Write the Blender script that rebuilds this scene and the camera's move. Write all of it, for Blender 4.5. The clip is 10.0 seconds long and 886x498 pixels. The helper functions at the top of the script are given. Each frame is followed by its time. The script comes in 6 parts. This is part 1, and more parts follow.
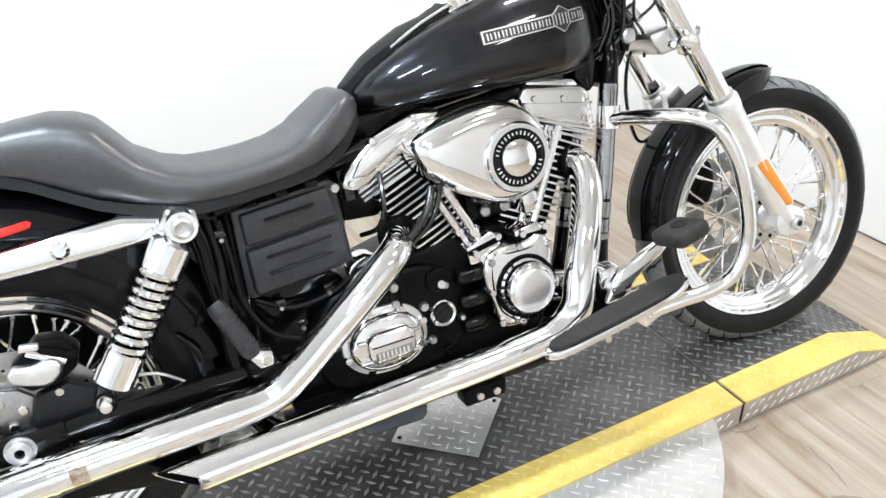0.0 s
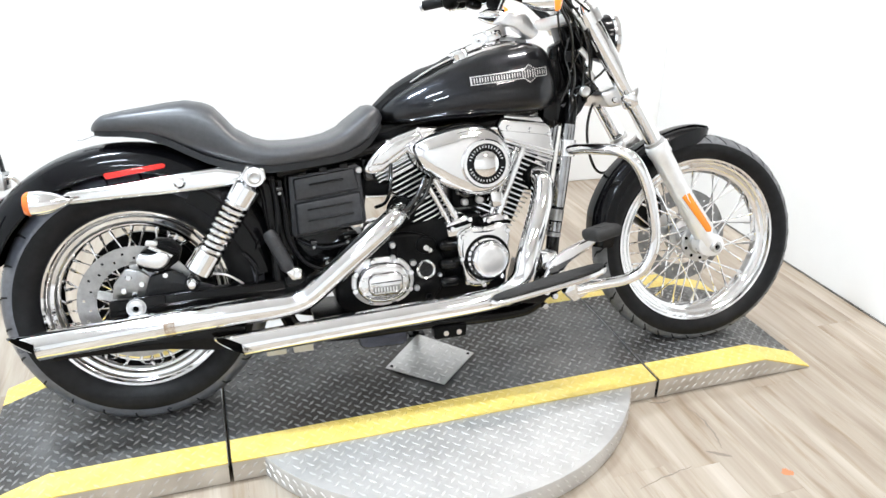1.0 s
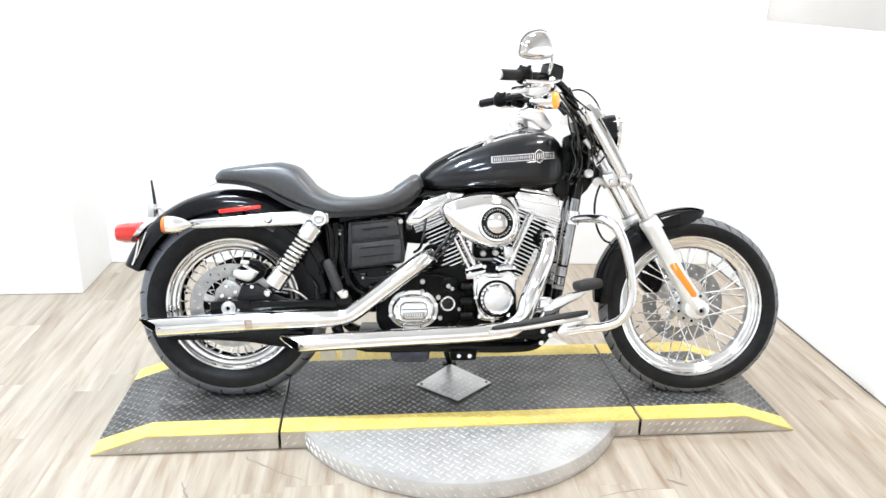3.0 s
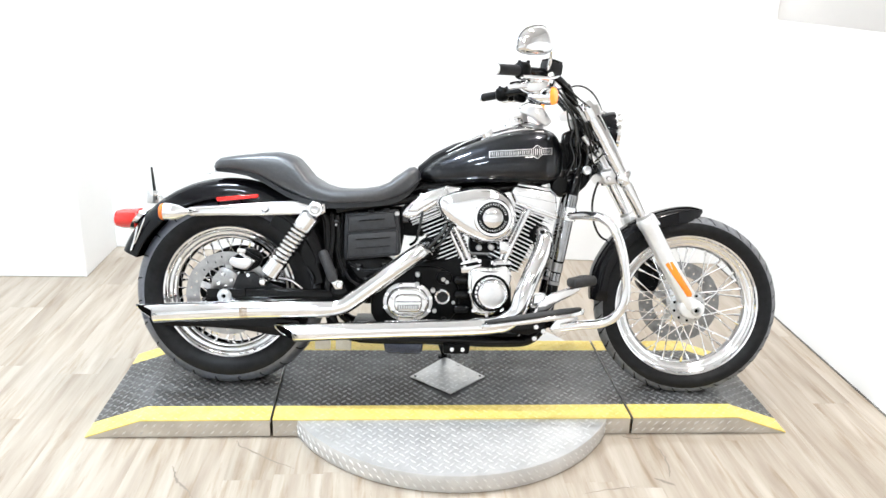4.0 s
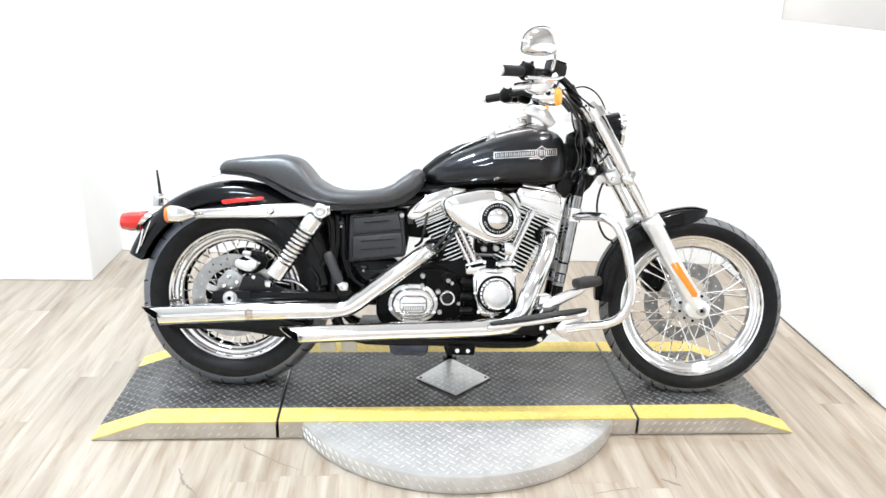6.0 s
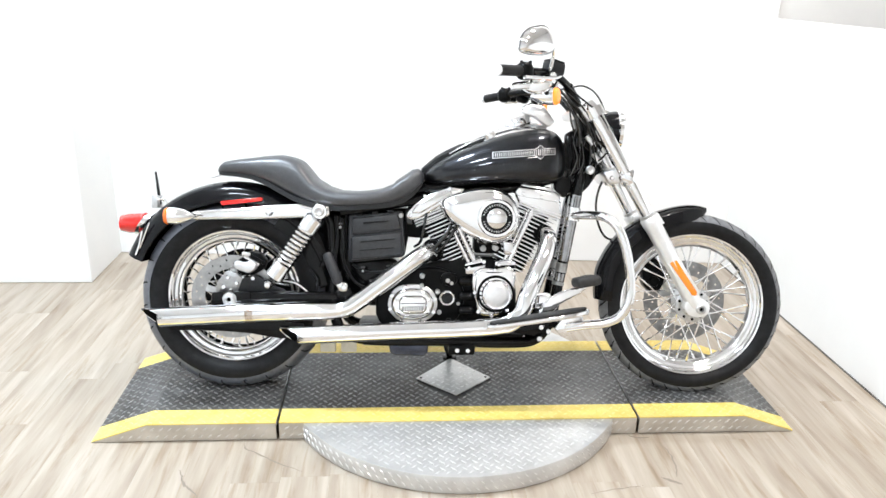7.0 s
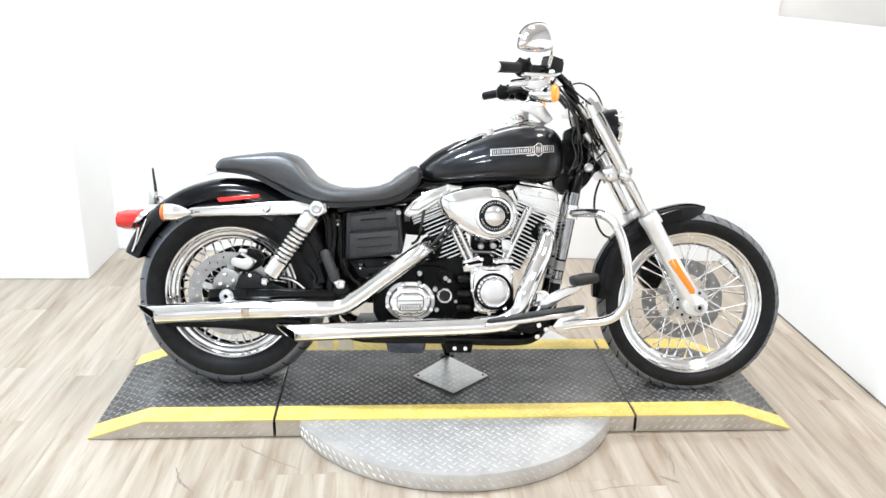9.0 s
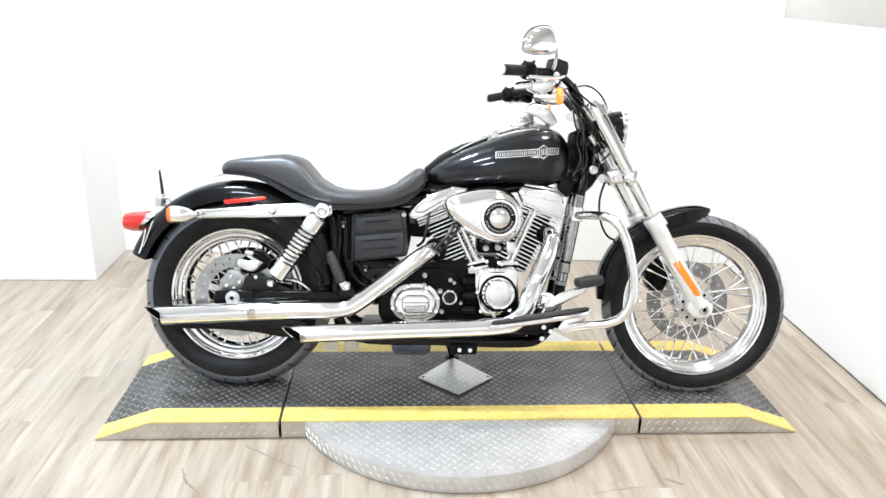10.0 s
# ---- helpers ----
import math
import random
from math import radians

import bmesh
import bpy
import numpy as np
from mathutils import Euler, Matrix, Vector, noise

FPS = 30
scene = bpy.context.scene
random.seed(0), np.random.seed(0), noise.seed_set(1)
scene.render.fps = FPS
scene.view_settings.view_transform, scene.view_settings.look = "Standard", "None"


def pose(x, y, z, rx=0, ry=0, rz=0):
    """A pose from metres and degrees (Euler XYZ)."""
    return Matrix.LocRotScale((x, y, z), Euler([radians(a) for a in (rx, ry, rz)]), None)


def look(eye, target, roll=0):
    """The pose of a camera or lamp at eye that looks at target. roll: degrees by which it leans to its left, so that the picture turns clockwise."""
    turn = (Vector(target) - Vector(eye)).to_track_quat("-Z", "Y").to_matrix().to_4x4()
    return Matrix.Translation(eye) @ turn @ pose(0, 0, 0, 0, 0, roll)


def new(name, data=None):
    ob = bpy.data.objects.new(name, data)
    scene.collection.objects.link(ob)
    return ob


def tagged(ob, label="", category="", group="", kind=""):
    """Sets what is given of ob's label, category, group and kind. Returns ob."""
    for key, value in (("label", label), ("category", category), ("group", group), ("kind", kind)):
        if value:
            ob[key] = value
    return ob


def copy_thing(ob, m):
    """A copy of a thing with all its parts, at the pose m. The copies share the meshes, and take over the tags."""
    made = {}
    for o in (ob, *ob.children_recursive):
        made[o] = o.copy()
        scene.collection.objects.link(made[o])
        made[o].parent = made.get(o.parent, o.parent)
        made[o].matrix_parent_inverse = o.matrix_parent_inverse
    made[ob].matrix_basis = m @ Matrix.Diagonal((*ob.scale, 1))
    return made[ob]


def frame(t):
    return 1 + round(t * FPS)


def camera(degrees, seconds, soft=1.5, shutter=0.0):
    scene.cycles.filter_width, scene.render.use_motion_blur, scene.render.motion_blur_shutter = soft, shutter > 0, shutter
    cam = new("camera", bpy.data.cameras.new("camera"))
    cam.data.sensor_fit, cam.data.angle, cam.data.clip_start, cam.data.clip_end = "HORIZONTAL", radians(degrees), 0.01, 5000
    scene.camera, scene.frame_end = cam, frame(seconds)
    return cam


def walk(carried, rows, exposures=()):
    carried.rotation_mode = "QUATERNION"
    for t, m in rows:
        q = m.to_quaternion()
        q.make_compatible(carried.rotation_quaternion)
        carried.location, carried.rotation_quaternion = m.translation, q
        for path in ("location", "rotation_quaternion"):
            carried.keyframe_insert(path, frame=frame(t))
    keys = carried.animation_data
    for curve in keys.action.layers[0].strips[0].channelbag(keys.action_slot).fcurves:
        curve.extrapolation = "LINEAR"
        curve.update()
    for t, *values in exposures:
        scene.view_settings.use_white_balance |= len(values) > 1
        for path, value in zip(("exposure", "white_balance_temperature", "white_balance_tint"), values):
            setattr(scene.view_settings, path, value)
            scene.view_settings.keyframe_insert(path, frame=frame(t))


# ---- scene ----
cam = camera(60.0, 10.0)
PATH = [
    (0, (-0.5977, -1.1901, 1.3033), (0.1574, 0.3545, 0.2815), -2.40),
    (0.2, (-0.5509, -1.3375, 1.3729), (0.1549, 0.2248, 0.3399), 0.36),
    (0.4, (-0.5591, -1.4979, 1.3824), (0.1082, 0.1289, 0.4276), -0.77),
    (0.5, (-0.5827, -1.5776, 1.3662), (0.0829, 0.0839, 0.4739), -0.39),
    (0.7, (-0.5891, -1.7101, 1.3888), (0.0377, -0.0439, 0.4764), 0.82),
    (0.9, (-0.6004, -1.8386, 1.4024), (-0.0165, -0.1507, 0.5019), 1.53),
    (1, (-0.6026, -1.8913, 1.4132), (-0.0469, -0.1826, 0.5349), 0.84),
    (1.2, (-0.5570, -2.0168, 1.4144), (-0.0885, -0.2447, 0.6154), 1.48),
    (1.3, (-0.5517, -2.0540, 1.4339), (-0.1174, -0.2588, 0.6678), 2.65),
    (1.5, (-0.5201, -2.1345, 1.4741), (-0.1140, -0.3237, 0.7283), 5.59),
    (1.7, (-0.4879, -2.2390, 1.4602), (-0.1174, -0.4180, 0.7183), 4.92),
    (1.8, (-0.4543, -2.2897, 1.4733), (-0.1613, -0.4632, 0.7113), 2.34),
    (2, (-0.4511, -2.3622, 1.4564), (-0.1485, -0.5188, 0.7421), 0.97),
    (2.2, (-0.4159, -2.4525, 1.4628), (-0.1306, -0.6049, 0.7523), 1.55),
    (2.3, (-0.4094, -2.4816, 1.4800), (-0.1161, -0.6369, 0.7649), 2.99),
    (2.5, (-0.4002, -2.5109, 1.4874), (-0.1241, -0.6606, 0.7801), 0.97),
    (2.7, (-0.3682, -2.5419, 1.4841), (-0.1428, -0.6634, 0.8357), 0.32),
    (3.8, (-0.2680, -2.5630, 1.4860), (-0.1300, -0.6829, 0.8180), 2.00),
    (4, (-0.2620, -2.5630, 1.4930), (-0.1150, -0.6847, 0.8219), 2.10),
    (4.5, (-0.2520, -2.5610, 1.4950), (-0.1040, -0.6823, 0.8251), 2.00),
    (5, (-0.2590, -2.5590, 1.4980), (-0.1190, -0.6819, 0.8220), 2.00),
    (5.5, (-0.2640, -2.5650, 1.4910), (-0.1270, -0.6845, 0.8238), 1.90),
    (7, (-0.2650, -2.5670, 1.4870), (-0.1269, -0.6852, 0.8237), 1.40),
    (7.5, (-0.2590, -2.5660, 1.4900), (-0.1230, -0.6843, 0.8261), 1.50),
    (8, (-0.2620, -2.5620, 1.4880), (-0.1270, -0.6817, 0.8199), 1.70),
    (8.5, (-0.2610, -2.5640, 1.4840), (-0.1230, -0.6829, 0.8190), 1.50),
    (9, (-0.2590, -2.5600, 1.4840), (-0.1190, -0.6805, 0.8148), 1.60),
    (9.5, (-0.2610, -2.5630, 1.4860), (-0.1230, -0.6826, 0.8189), 1.80),
    (10, (-0.2570, -2.5670, 1.4890), (-0.1320, -0.6854, 0.8228), 1.50),
]
walk(cam, [(t, look(eye, target, roll)) for t, eye, target, roll in PATH],
     exposures=((0.0, -0.11), (1.0, -0.05), (2.0, 0.03), (4.0, 0.08), (5.5, 0.08), (7.0, -0.02), (10.0, -0.02)))

# ---- light ----
world = bpy.data.worlds.new("world")
scene.world = world
world.use_nodes = True
world.node_tree.nodes["Background"].inputs[0].default_value = (0.9, 0.93, 1.0, 1)
world.node_tree.nodes["Background"].inputs[1].default_value = 0.3

CEIL = 3.3


# ---- materials ----
def mat(name, color, rough=0.5, metal=0.0, coat=0.0, spec=0.5):
    m = bpy.data.materials.new(name)
    m.use_nodes = True
    b = m.node_tree.nodes["Principled BSDF"]
    b.inputs["Base Color"].default_value = (*color, 1)
    b.inputs["Roughness"].default_value = rough
    b.inputs["Metallic"].default_value = metal
    b.inputs["Coat Weight"].default_value = coat
    b.inputs["Coat Roughness"].default_value = 0.04
    b.inputs["Specular IOR Level"].default_value = spec
    return m


def node(m, kind, **sets):
    n = m.node_tree.nodes.new(kind)
    for key, value in sets.items():
        n.inputs[key.replace("_", " ")].default_value = value
    return n


def link(m, a, b):
    m.node_tree.links.new(a, b)


def bsdf(m):
    return m.node_tree.nodes["Principled BSDF"]


def grain(m, scale, lo, hi, detail=6.0, stretch=(1, 1, 1), rough=None, bump=0.0, depth=0.001):
    """Colour runs between lo and hi along a noise of the object's own space; rough varies likewise."""
    tc = node(m, "ShaderNodeTexCoord")
    mp = node(m, "ShaderNodeMapping")
    mp.inputs["Scale"].default_value = stretch
    link(m, tc.outputs["Object"], mp.inputs["Vector"])
    nz = node(m, "ShaderNodeTexNoise", Scale=scale, Detail=detail, Roughness=0.6)
    link(m, mp.outputs["Vector"], nz.inputs["Vector"])
    cr = node(m, "ShaderNodeValToRGB")
    cr.color_ramp.elements[0].position, cr.color_ramp.elements[1].position = 0.32, 0.68
    cr.color_ramp.elements[0].color, cr.color_ramp.elements[1].color = (*lo, 1), (*hi, 1)
    link(m, nz.outputs["Fac"], cr.inputs["Fac"])
    link(m, cr.outputs["Color"], bsdf(m).inputs["Base Color"])
    if rough:
        mr = node(m, "ShaderNodeMapRange")
        mr.inputs["To Min"].default_value, mr.inputs["To Max"].default_value = rough
        nz2 = node(m, "ShaderNodeTexNoise", Scale=scale * 0.35, Detail=4.0)
        link(m, mp.outputs["Vector"], nz2.inputs["Vector"])
        link(m, nz2.outputs["Fac"], mr.inputs["Value"])
        link(m, mr.outputs["Result"], bsdf(m).inputs["Roughness"])
    if bump:
        nz3 = node(m, "ShaderNodeTexNoise", Scale=scale * 4, Detail=3.0)
        link(m, mp.outputs["Vector"], nz3.inputs["Vector"])
        bp = node(m, "ShaderNodeBump", Strength=bump, Distance=depth)
        link(m, nz3.outputs["Fac"], bp.inputs["Height"])
        link(m, bp.outputs["Normal"], bsdf(m).inputs["Normal"])
    return m


chrome = mat("chrome", (0.90, 0.90, 0.91), 0.06, 1.0)
grain(chrome, 9, (0.86, 0.86, 0.87), (0.92, 0.92, 0.93), rough=(0.025, 0.075), bump=0.035, depth=0.0012)
castchrome = grain(mat("chromed_casting", (0.9, 0.9, 0.91), 0.06, 1.0), 14, (0.84, 0.84, 0.85), (0.92, 0.92, 0.93), rough=(0.02, 0.09), bump=0.30, depth=0.0028)
satin = grain(mat("satin_aluminium", (0.75, 0.75, 0.76), 0.3, 1.0), 40, (0.80, 0.80, 0.81), (0.90, 0.90, 0.91), rough=(0.24, 0.38))
legsilver = grain(mat("lacquered_leg_silver", (0.88, 0.88, 0.88), 0.3, 0.55, 0.3), 40, (0.84, 0.84, 0.84), (0.92, 0.92, 0.92), rough=(0.24, 0.36))
alloy = grain(mat("cast_alloy", (0.6, 0.6, 0.6), 0.4, 1.0), 60, (0.5, 0.5, 0.5), (0.68, 0.68, 0.68), rough=(0.3, 0.5), bump=0.15)
darksteel = grain(mat("dark_disc_steel", (0.16, 0.16, 0.16), 0.45, 0.7), 30, (0.20, 0.20, 0.20), (0.36, 0.36, 0.36))
steel = grain(mat("disc_steel", (0.55, 0.55, 0.54), 0.32, 1.0), 30, (0.32, 0.315, 0.31), (0.48, 0.475, 0.47), rough=(0.25, 0.4))
blued = grain(mat("heat_tinted_chrome", (0.7, 0.5, 0.3), 0.15, 1.0), 55, (0.30, 0.17, 0.06), (0.86, 0.84, 0.82))
paint = mat("black_gloss_paint", (0.004, 0.004, 0.005), 0.25, 0.0, 0.35, 0.06)
bsdf(paint).inputs["Coat Roughness"].default_value = 0.05
grain(paint, 220, (0.003, 0.003, 0.004), (0.006, 0.006, 0.007), rough=(0.20, 0.28))
tankpaint = grain(mat("black_pearl_tank_paint", (0.02, 0.02, 0.025), 0.3, 0.9, 0.8), 400, (0.006, 0.0065, 0.008), (0.014, 0.015, 0.019), rough=(0.27, 0.34))
enamel = grain(mat("black_frame_enamel", (0.008, 0.008, 0.009), 0.12, 0.0, 0.0, 0.22), 90, (0.002, 0.002, 0.0025), (0.004, 0.004, 0.004))
wrinkle = grain(mat("black_crinkle_paint", (0.007, 0.007, 0.007), 0.28, spec=0.09), 160, (0.002, 0.002, 0.002), (0.006, 0.006, 0.006), bump=0.3)
plastic = grain(mat("black_moulded_plastic", (0.02, 0.02, 0.021), 0.5, spec=0.28), 120, (0.006, 0.006, 0.0065), (0.012, 0.012, 0.013), rough=(0.42, 0.55), bump=0.25)
rubber = grain(mat("tyre_rubber", (0.02, 0.02, 0.021), 0.5, spec=0.22), 45, (0.004, 0.004, 0.0045), (0.010, 0.010, 0.011), rough=(0.34, 0.5), bump=0.12)
coverplastic = grain(mat("grey_black_cover_plastic", (0.03, 0.03, 0.033), 0.45), 120, (0.022, 0.0225, 0.0245), (0.038, 0.039, 0.043), rough=(0.38, 0.5), bump=0.2)
# rear tread: bluish sheen off the bright wall is put into the base colour
paletread = grain(mat("sheen_pale_rear_tread_rubber", (0.2, 0.21, 0.24), 0.5, spec=1.0), 60, (0.07, 0.075, 0.09), (0.12, 0.129, 0.155), rough=(0.24, 0.34), bump=0.1)
blackchrome = grain(mat("dark_tube_chrome", (0.3, 0.3, 0.31), 0.1, 1.0), 30, (0.30, 0.30, 0.31), (0.45, 0.45, 0.46), rough=(0.06, 0.14))
# front tread: base colour raised to stand in for light from above
treadrub = grain(mat("light_greyed_tread_rubber", (0.06, 0.06, 0.065), 0.5), 60, (0.11, 0.112, 0.12), (0.20, 0.205, 0.215), rough=(0.42, 0.58), bump=0.1)
panpaint = grain(mat("blue_grey_pan_metal", (0.16, 0.17, 0.22), 0.25, 0.8), 30, (0.045, 0.05, 0.07), (0.10, 0.11, 0.145), rough=(0.18, 0.30))
padrub = grain(mat("pad_rubber", (0.025, 0.024, 0.024), 0.7), 80, (0.012, 0.0115, 0.011), (0.023, 0.022, 0.021), bump=0.3)
groove = mat("groove_rubber", (0.008, 0.008, 0.008), 0.8)
vinyl = grain(mat("black_seat_vinyl", (0.03, 0.03, 0.033), 0.4, spec=1.0), 90, (0.019, 0.020, 0.0235), (0.033, 0.034, 0.039), rough=(0.33, 0.45), bump=0.4, depth=0.0006)
cable = mat("black_cable_sleeve", (0.005, 0.005, 0.005), 0.22, 0.0, 0.5, 0.5)
letterfield = grain(mat("dark_badge_field", (0.2, 0.2, 0.21), 0.4, 0.8), 60, (0.03, 0.03, 0.032), (0.07, 0.07, 0.075))
gloss = mat("black_gloss_tube_enamel", (0.004, 0.004, 0.005), 0.15, 0.0, 1.0, 0.4)
grain(gloss, 40, (0.003, 0.003, 0.004), (0.007, 0.007, 0.008), rough=(0.1, 0.2))
redlens = mat("red_lens", (0.75, 0.02, 0.015), 0.12, 0.0, 0.6)
reflex = mat("amber_reflector", (0.88, 0.27, 0.015), 0.2, 0.0, 0.4)
amber = mat("amber_lens", (0.80, 0.17, 0.02), 0.15, 0.0, 0.5)
litamber = mat("lit_amber_lens", (0.85, 0.22, 0.02), 0.2, 0.0, 0.6)
bsdf(litamber).inputs["Emission Color"].default_value = (1.0, 0.27, 0.03, 1)
bsdf(litamber).inputs["Emission Strength"].default_value = 0.9
glass = mat("headlight_glass", (0.85, 0.87, 0.9), 0.04, 0.3, 1.0)
mirror = mat("mirror_glass", (0.93, 0.93, 0.94), 0.01, 1.0)
cream = grain(mat("cream_bracket_paint", (0.75, 0.7, 0.6), 0.4), 40, (0.7, 0.66, 0.55), (0.8, 0.76, 0.68))
dark = mat("dark_inside", (0.002, 0.002, 0.002), 0.7, spec=0.08)
whitemark = mat("white_print", (0.6, 0.6, 0.6), 0.5)
wallpaint = grain(mat("white_wall_paint", (0.86, 0.86, 0.85), 0.6), 2.2, (0.84, 0.84, 0.83), (0.88, 0.88, 0.87), bump=0.05)
greywall = grain(mat("pale_wall_paint", (0.8, 0.8, 0.79), 0.6), 2.0, (0.80, 0.80, 0.79), (0.86, 0.86, 0.85))
jointgrey = grain(mat("dark_joint_dirt", (0.12, 0.11, 0.10), 0.7), 12, (0.06, 0.055, 0.05), (0.22, 0.21, 0.19))
ceilpaint = grain(mat("ceiling_paint", (0.75, 0.75, 0.75), 0.8), 3.0, (0.84, 0.84, 0.84), (0.88, 0.88, 0.88))
plate_dark = grain(mat("grey_painted_tread_plate", (0.10, 0.10, 0.10), 0.4, 0.3), 14, (0.09, 0.09, 0.09), (0.155, 0.155, 0.153), rough=(0.3, 0.5))
# dark tyre scuffs and brown dirt over the deck
wn = node(plate_dark, "ShaderNodeTexCoord")
wz = node(plate_dark, "ShaderNodeTexNoise", Scale=3.2, Detail=5.0, Roughness=0.65)
link(plate_dark, wn.outputs["Object"], wz.inputs["Vector"])
wr = node(plate_dark, "ShaderNodeValToRGB")
wr.color_ramp.elements[0].position, wr.color_ramp.elements[1].position = 0.38, 0.62
wr.color_ramp.elements[0].color, wr.color_ramp.elements[1].color = (0.45, 0.40, 0.36, 1), (1, 1, 1, 1)
link(plate_dark, wz.outputs["Fac"], wr.inputs["Fac"])
wm = node(plate_dark, "ShaderNodeMix")
wm.data_type, wm.blend_type = "RGBA", "MULTIPLY"
wm.inputs[0].default_value = 1.0
old = bsdf(plate_dark).inputs["Base Color"].links[0].from_socket
link(plate_dark, old, wm.inputs[6])
link(plate_dark, wr.outputs["Color"], wm.inputs[7])
link(plate_dark, wm.outputs[2], bsdf(plate_dark).inputs["Base Color"])
tread_dark = grain(mat("worn_tread_tips", (0.3, 0.3, 0.3), 0.35, 0.6), 16, (0.17, 0.17, 0.17), (0.36, 0.36, 0.355), rough=(0.32, 0.45))
plate_bright = grain(mat("bare_tread_plate", (0.75, 0.74, 0.72), 0.4, 0.7), 12, (0.57, 0.565, 0.555), (0.71, 0.705, 0.695), rough=(0.34, 0.5))
tread_bright = grain(mat("polished_tread_tips", (0.8, 0.8, 0.79), 0.26, 0.6), 25, (0.71, 0.71, 0.70), (0.83, 0.83, 0.82), rough=(0.26, 0.40))
# skirt tips: warm tint stands in for floor light on the aluminium
tread_skirt = grain(mat("floor_tinted_skirt_tread_tips", (0.6, 0.57, 0.53), 0.5, 0.4), 20, (0.54, 0.52, 0.49), (0.72, 0.70, 0.67), rough=(0.38, 0.54))
yellow = grain(mat("yellow_edge_paint", (0.78, 0.60, 0.14), 0.45), 18, (0.69, 0.52, 0.115), (0.80, 0.635, 0.20), rough=(0.38, 0.55))
worn_yellow = grain(mat("worn_yellow_tread_tips", (0.78, 0.62, 0.25), 0.4), 22, (0.72, 0.56, 0.16), (0.84, 0.70, 0.30))
# skirt plate: the floor's beige reflection is mixed into the metal's colour
plate_skirt = grain(mat("floor_tinted_skirt_plate", (0.55, 0.52, 0.48), 0.45, 0.6), 9, (0.49, 0.45, 0.395), (0.65, 0.61, 0.55), rough=(0.32, 0.5))
tube_glow = bpy.data.materials.new("lit_tube")
tube_glow.use_nodes = True
bsdf(tube_glow).inputs["Emission Color"].default_value = (1, 0.99, 0.97, 1)
bsdf(tube_glow).inputs["Emission Strength"].default_value = 12.0

# floor planks: weathered oak print with a tone of its own for each plank
plankmat = mat("weathered_oak_vinyl", (0.5, 0.43, 0.34), 0.4)
tc = node(plankmat, "ShaderNodeTexCoord")
oi = node(plankmat, "ShaderNodeObjectInfo")
add = node(plankmat, "ShaderNodeVectorMath")
sc = node(plankmat, "ShaderNodeVectorMath")
sc.operation = "SCALE"
sc.inputs["Scale"].default_value = 37.0
cmb = node(plankmat, "ShaderNodeCombineXYZ")
link(plankmat, oi.outputs["Random"], cmb.inputs[0])
link(plankmat, oi.outputs["Random"], cmb.inputs[1])
link(plankmat, cmb.outputs[0], sc.inputs[0])
link(plankmat, tc.outputs["Object"], add.inputs[0])
link(plankmat, sc.outputs[0], add.inputs[1])
mp = node(plankmat, "ShaderNodeMapping")
mp.inputs["Scale"].default_value = (19, 1.5, 1)
link(plankmat, add.outputs[0], mp.inputs["Vector"])
nz = node(plankmat, "ShaderNodeTexNoise", Scale=1.0, Detail=5.0, Roughness=0.52, Distortion=0.35)
link(plankmat, mp.outputs["Vector"], nz.inputs["Vector"])
cr = node(plankmat, "ShaderNodeValToRGB")
el = cr.color_ramp.elements
el[0].position, el[1].position = 0.28, 0.78
el[0].color, el[1].color = (0.292, 0.234, 0.180, 1), (0.516, 0.464, 0.397, 1)
e2 = el.new(0.42)
e2.color = (0.366, 0.305, 0.240, 1)
e3 = el.new(0.58)
e3.color = (0.430, 0.372, 0.304, 1)
link(plankmat, nz.outputs["Fac"], cr.inputs["Fac"])
tone = node(plankmat, "ShaderNodeMapRange")
tone.inputs["To Min"].default_value, tone.inputs["To Max"].default_value = 0.955, 1.04
link(plankmat, oi.outputs["Random"], tone.inputs["Value"])
hs = node(plankmat, "ShaderNodeHueSaturation")
fine = node(plankmat, "ShaderNodeMapping")
fine.inputs["Scale"].default_value = (95, 5, 1)
link(plankmat, add.outputs[0], fine.inputs["Vector"])
fz = node(plankmat, "ShaderNodeTexNoise", Scale=1.0, Detail=4.0, Roughness=0.6)
link(plankmat, fine.outputs["Vector"], fz.inputs["Vector"])
fr_ = node(plankmat, "ShaderNodeMapRange")
fr_.inputs["From Min"].default_value, fr_.inputs["From Max"].default_value = 0.3, 0.7
fr_.inputs["To Min"].default_value, fr_.inputs["To Max"].default_value = 0.95, 1.04
link(plankmat, fz.outputs["Fac"], fr_.inputs["Value"])
both = node(plankmat, "ShaderNodeMath")
both.operation = "MULTIPLY"
link(plankmat, tone.outputs["Result"], both.inputs[0])
link(plankmat, fr_.outputs["Result"], both.inputs[1])
link(plankmat, both.outputs[0], hs.inputs["Value"])
link(plankmat, cr.outputs["Color"], hs.inputs["Color"])
dk = node(plankmat, "ShaderNodeMapping")
dk.inputs["Scale"].default_value = (30, 2.4, 1)
dk.inputs["Location"].default_value = (3.1, 7.7, 0)
link(plankmat, add.outputs[0], dk.inputs["Vector"])
dz = node(plankmat, "ShaderNodeTexNoise", Scale=1.0, Detail=6.0, Roughness=0.62, Distortion=0.5)
link(plankmat, dk.outputs["Vector"], dz.inputs["Vector"])
dr = node(plankmat, "ShaderNodeValToRGB")
dr.color_ramp.elements[0].position, dr.color_ramp.elements[1].position = 0.53, 0.70
dr.color_ramp.elements[0].color, dr.color_ramp.elements[1].color = (1, 1, 1, 1), (0.75, 0.67, 0.57, 1)
link(plankmat, dz.outputs["Fac"], dr.inputs["Fac"])
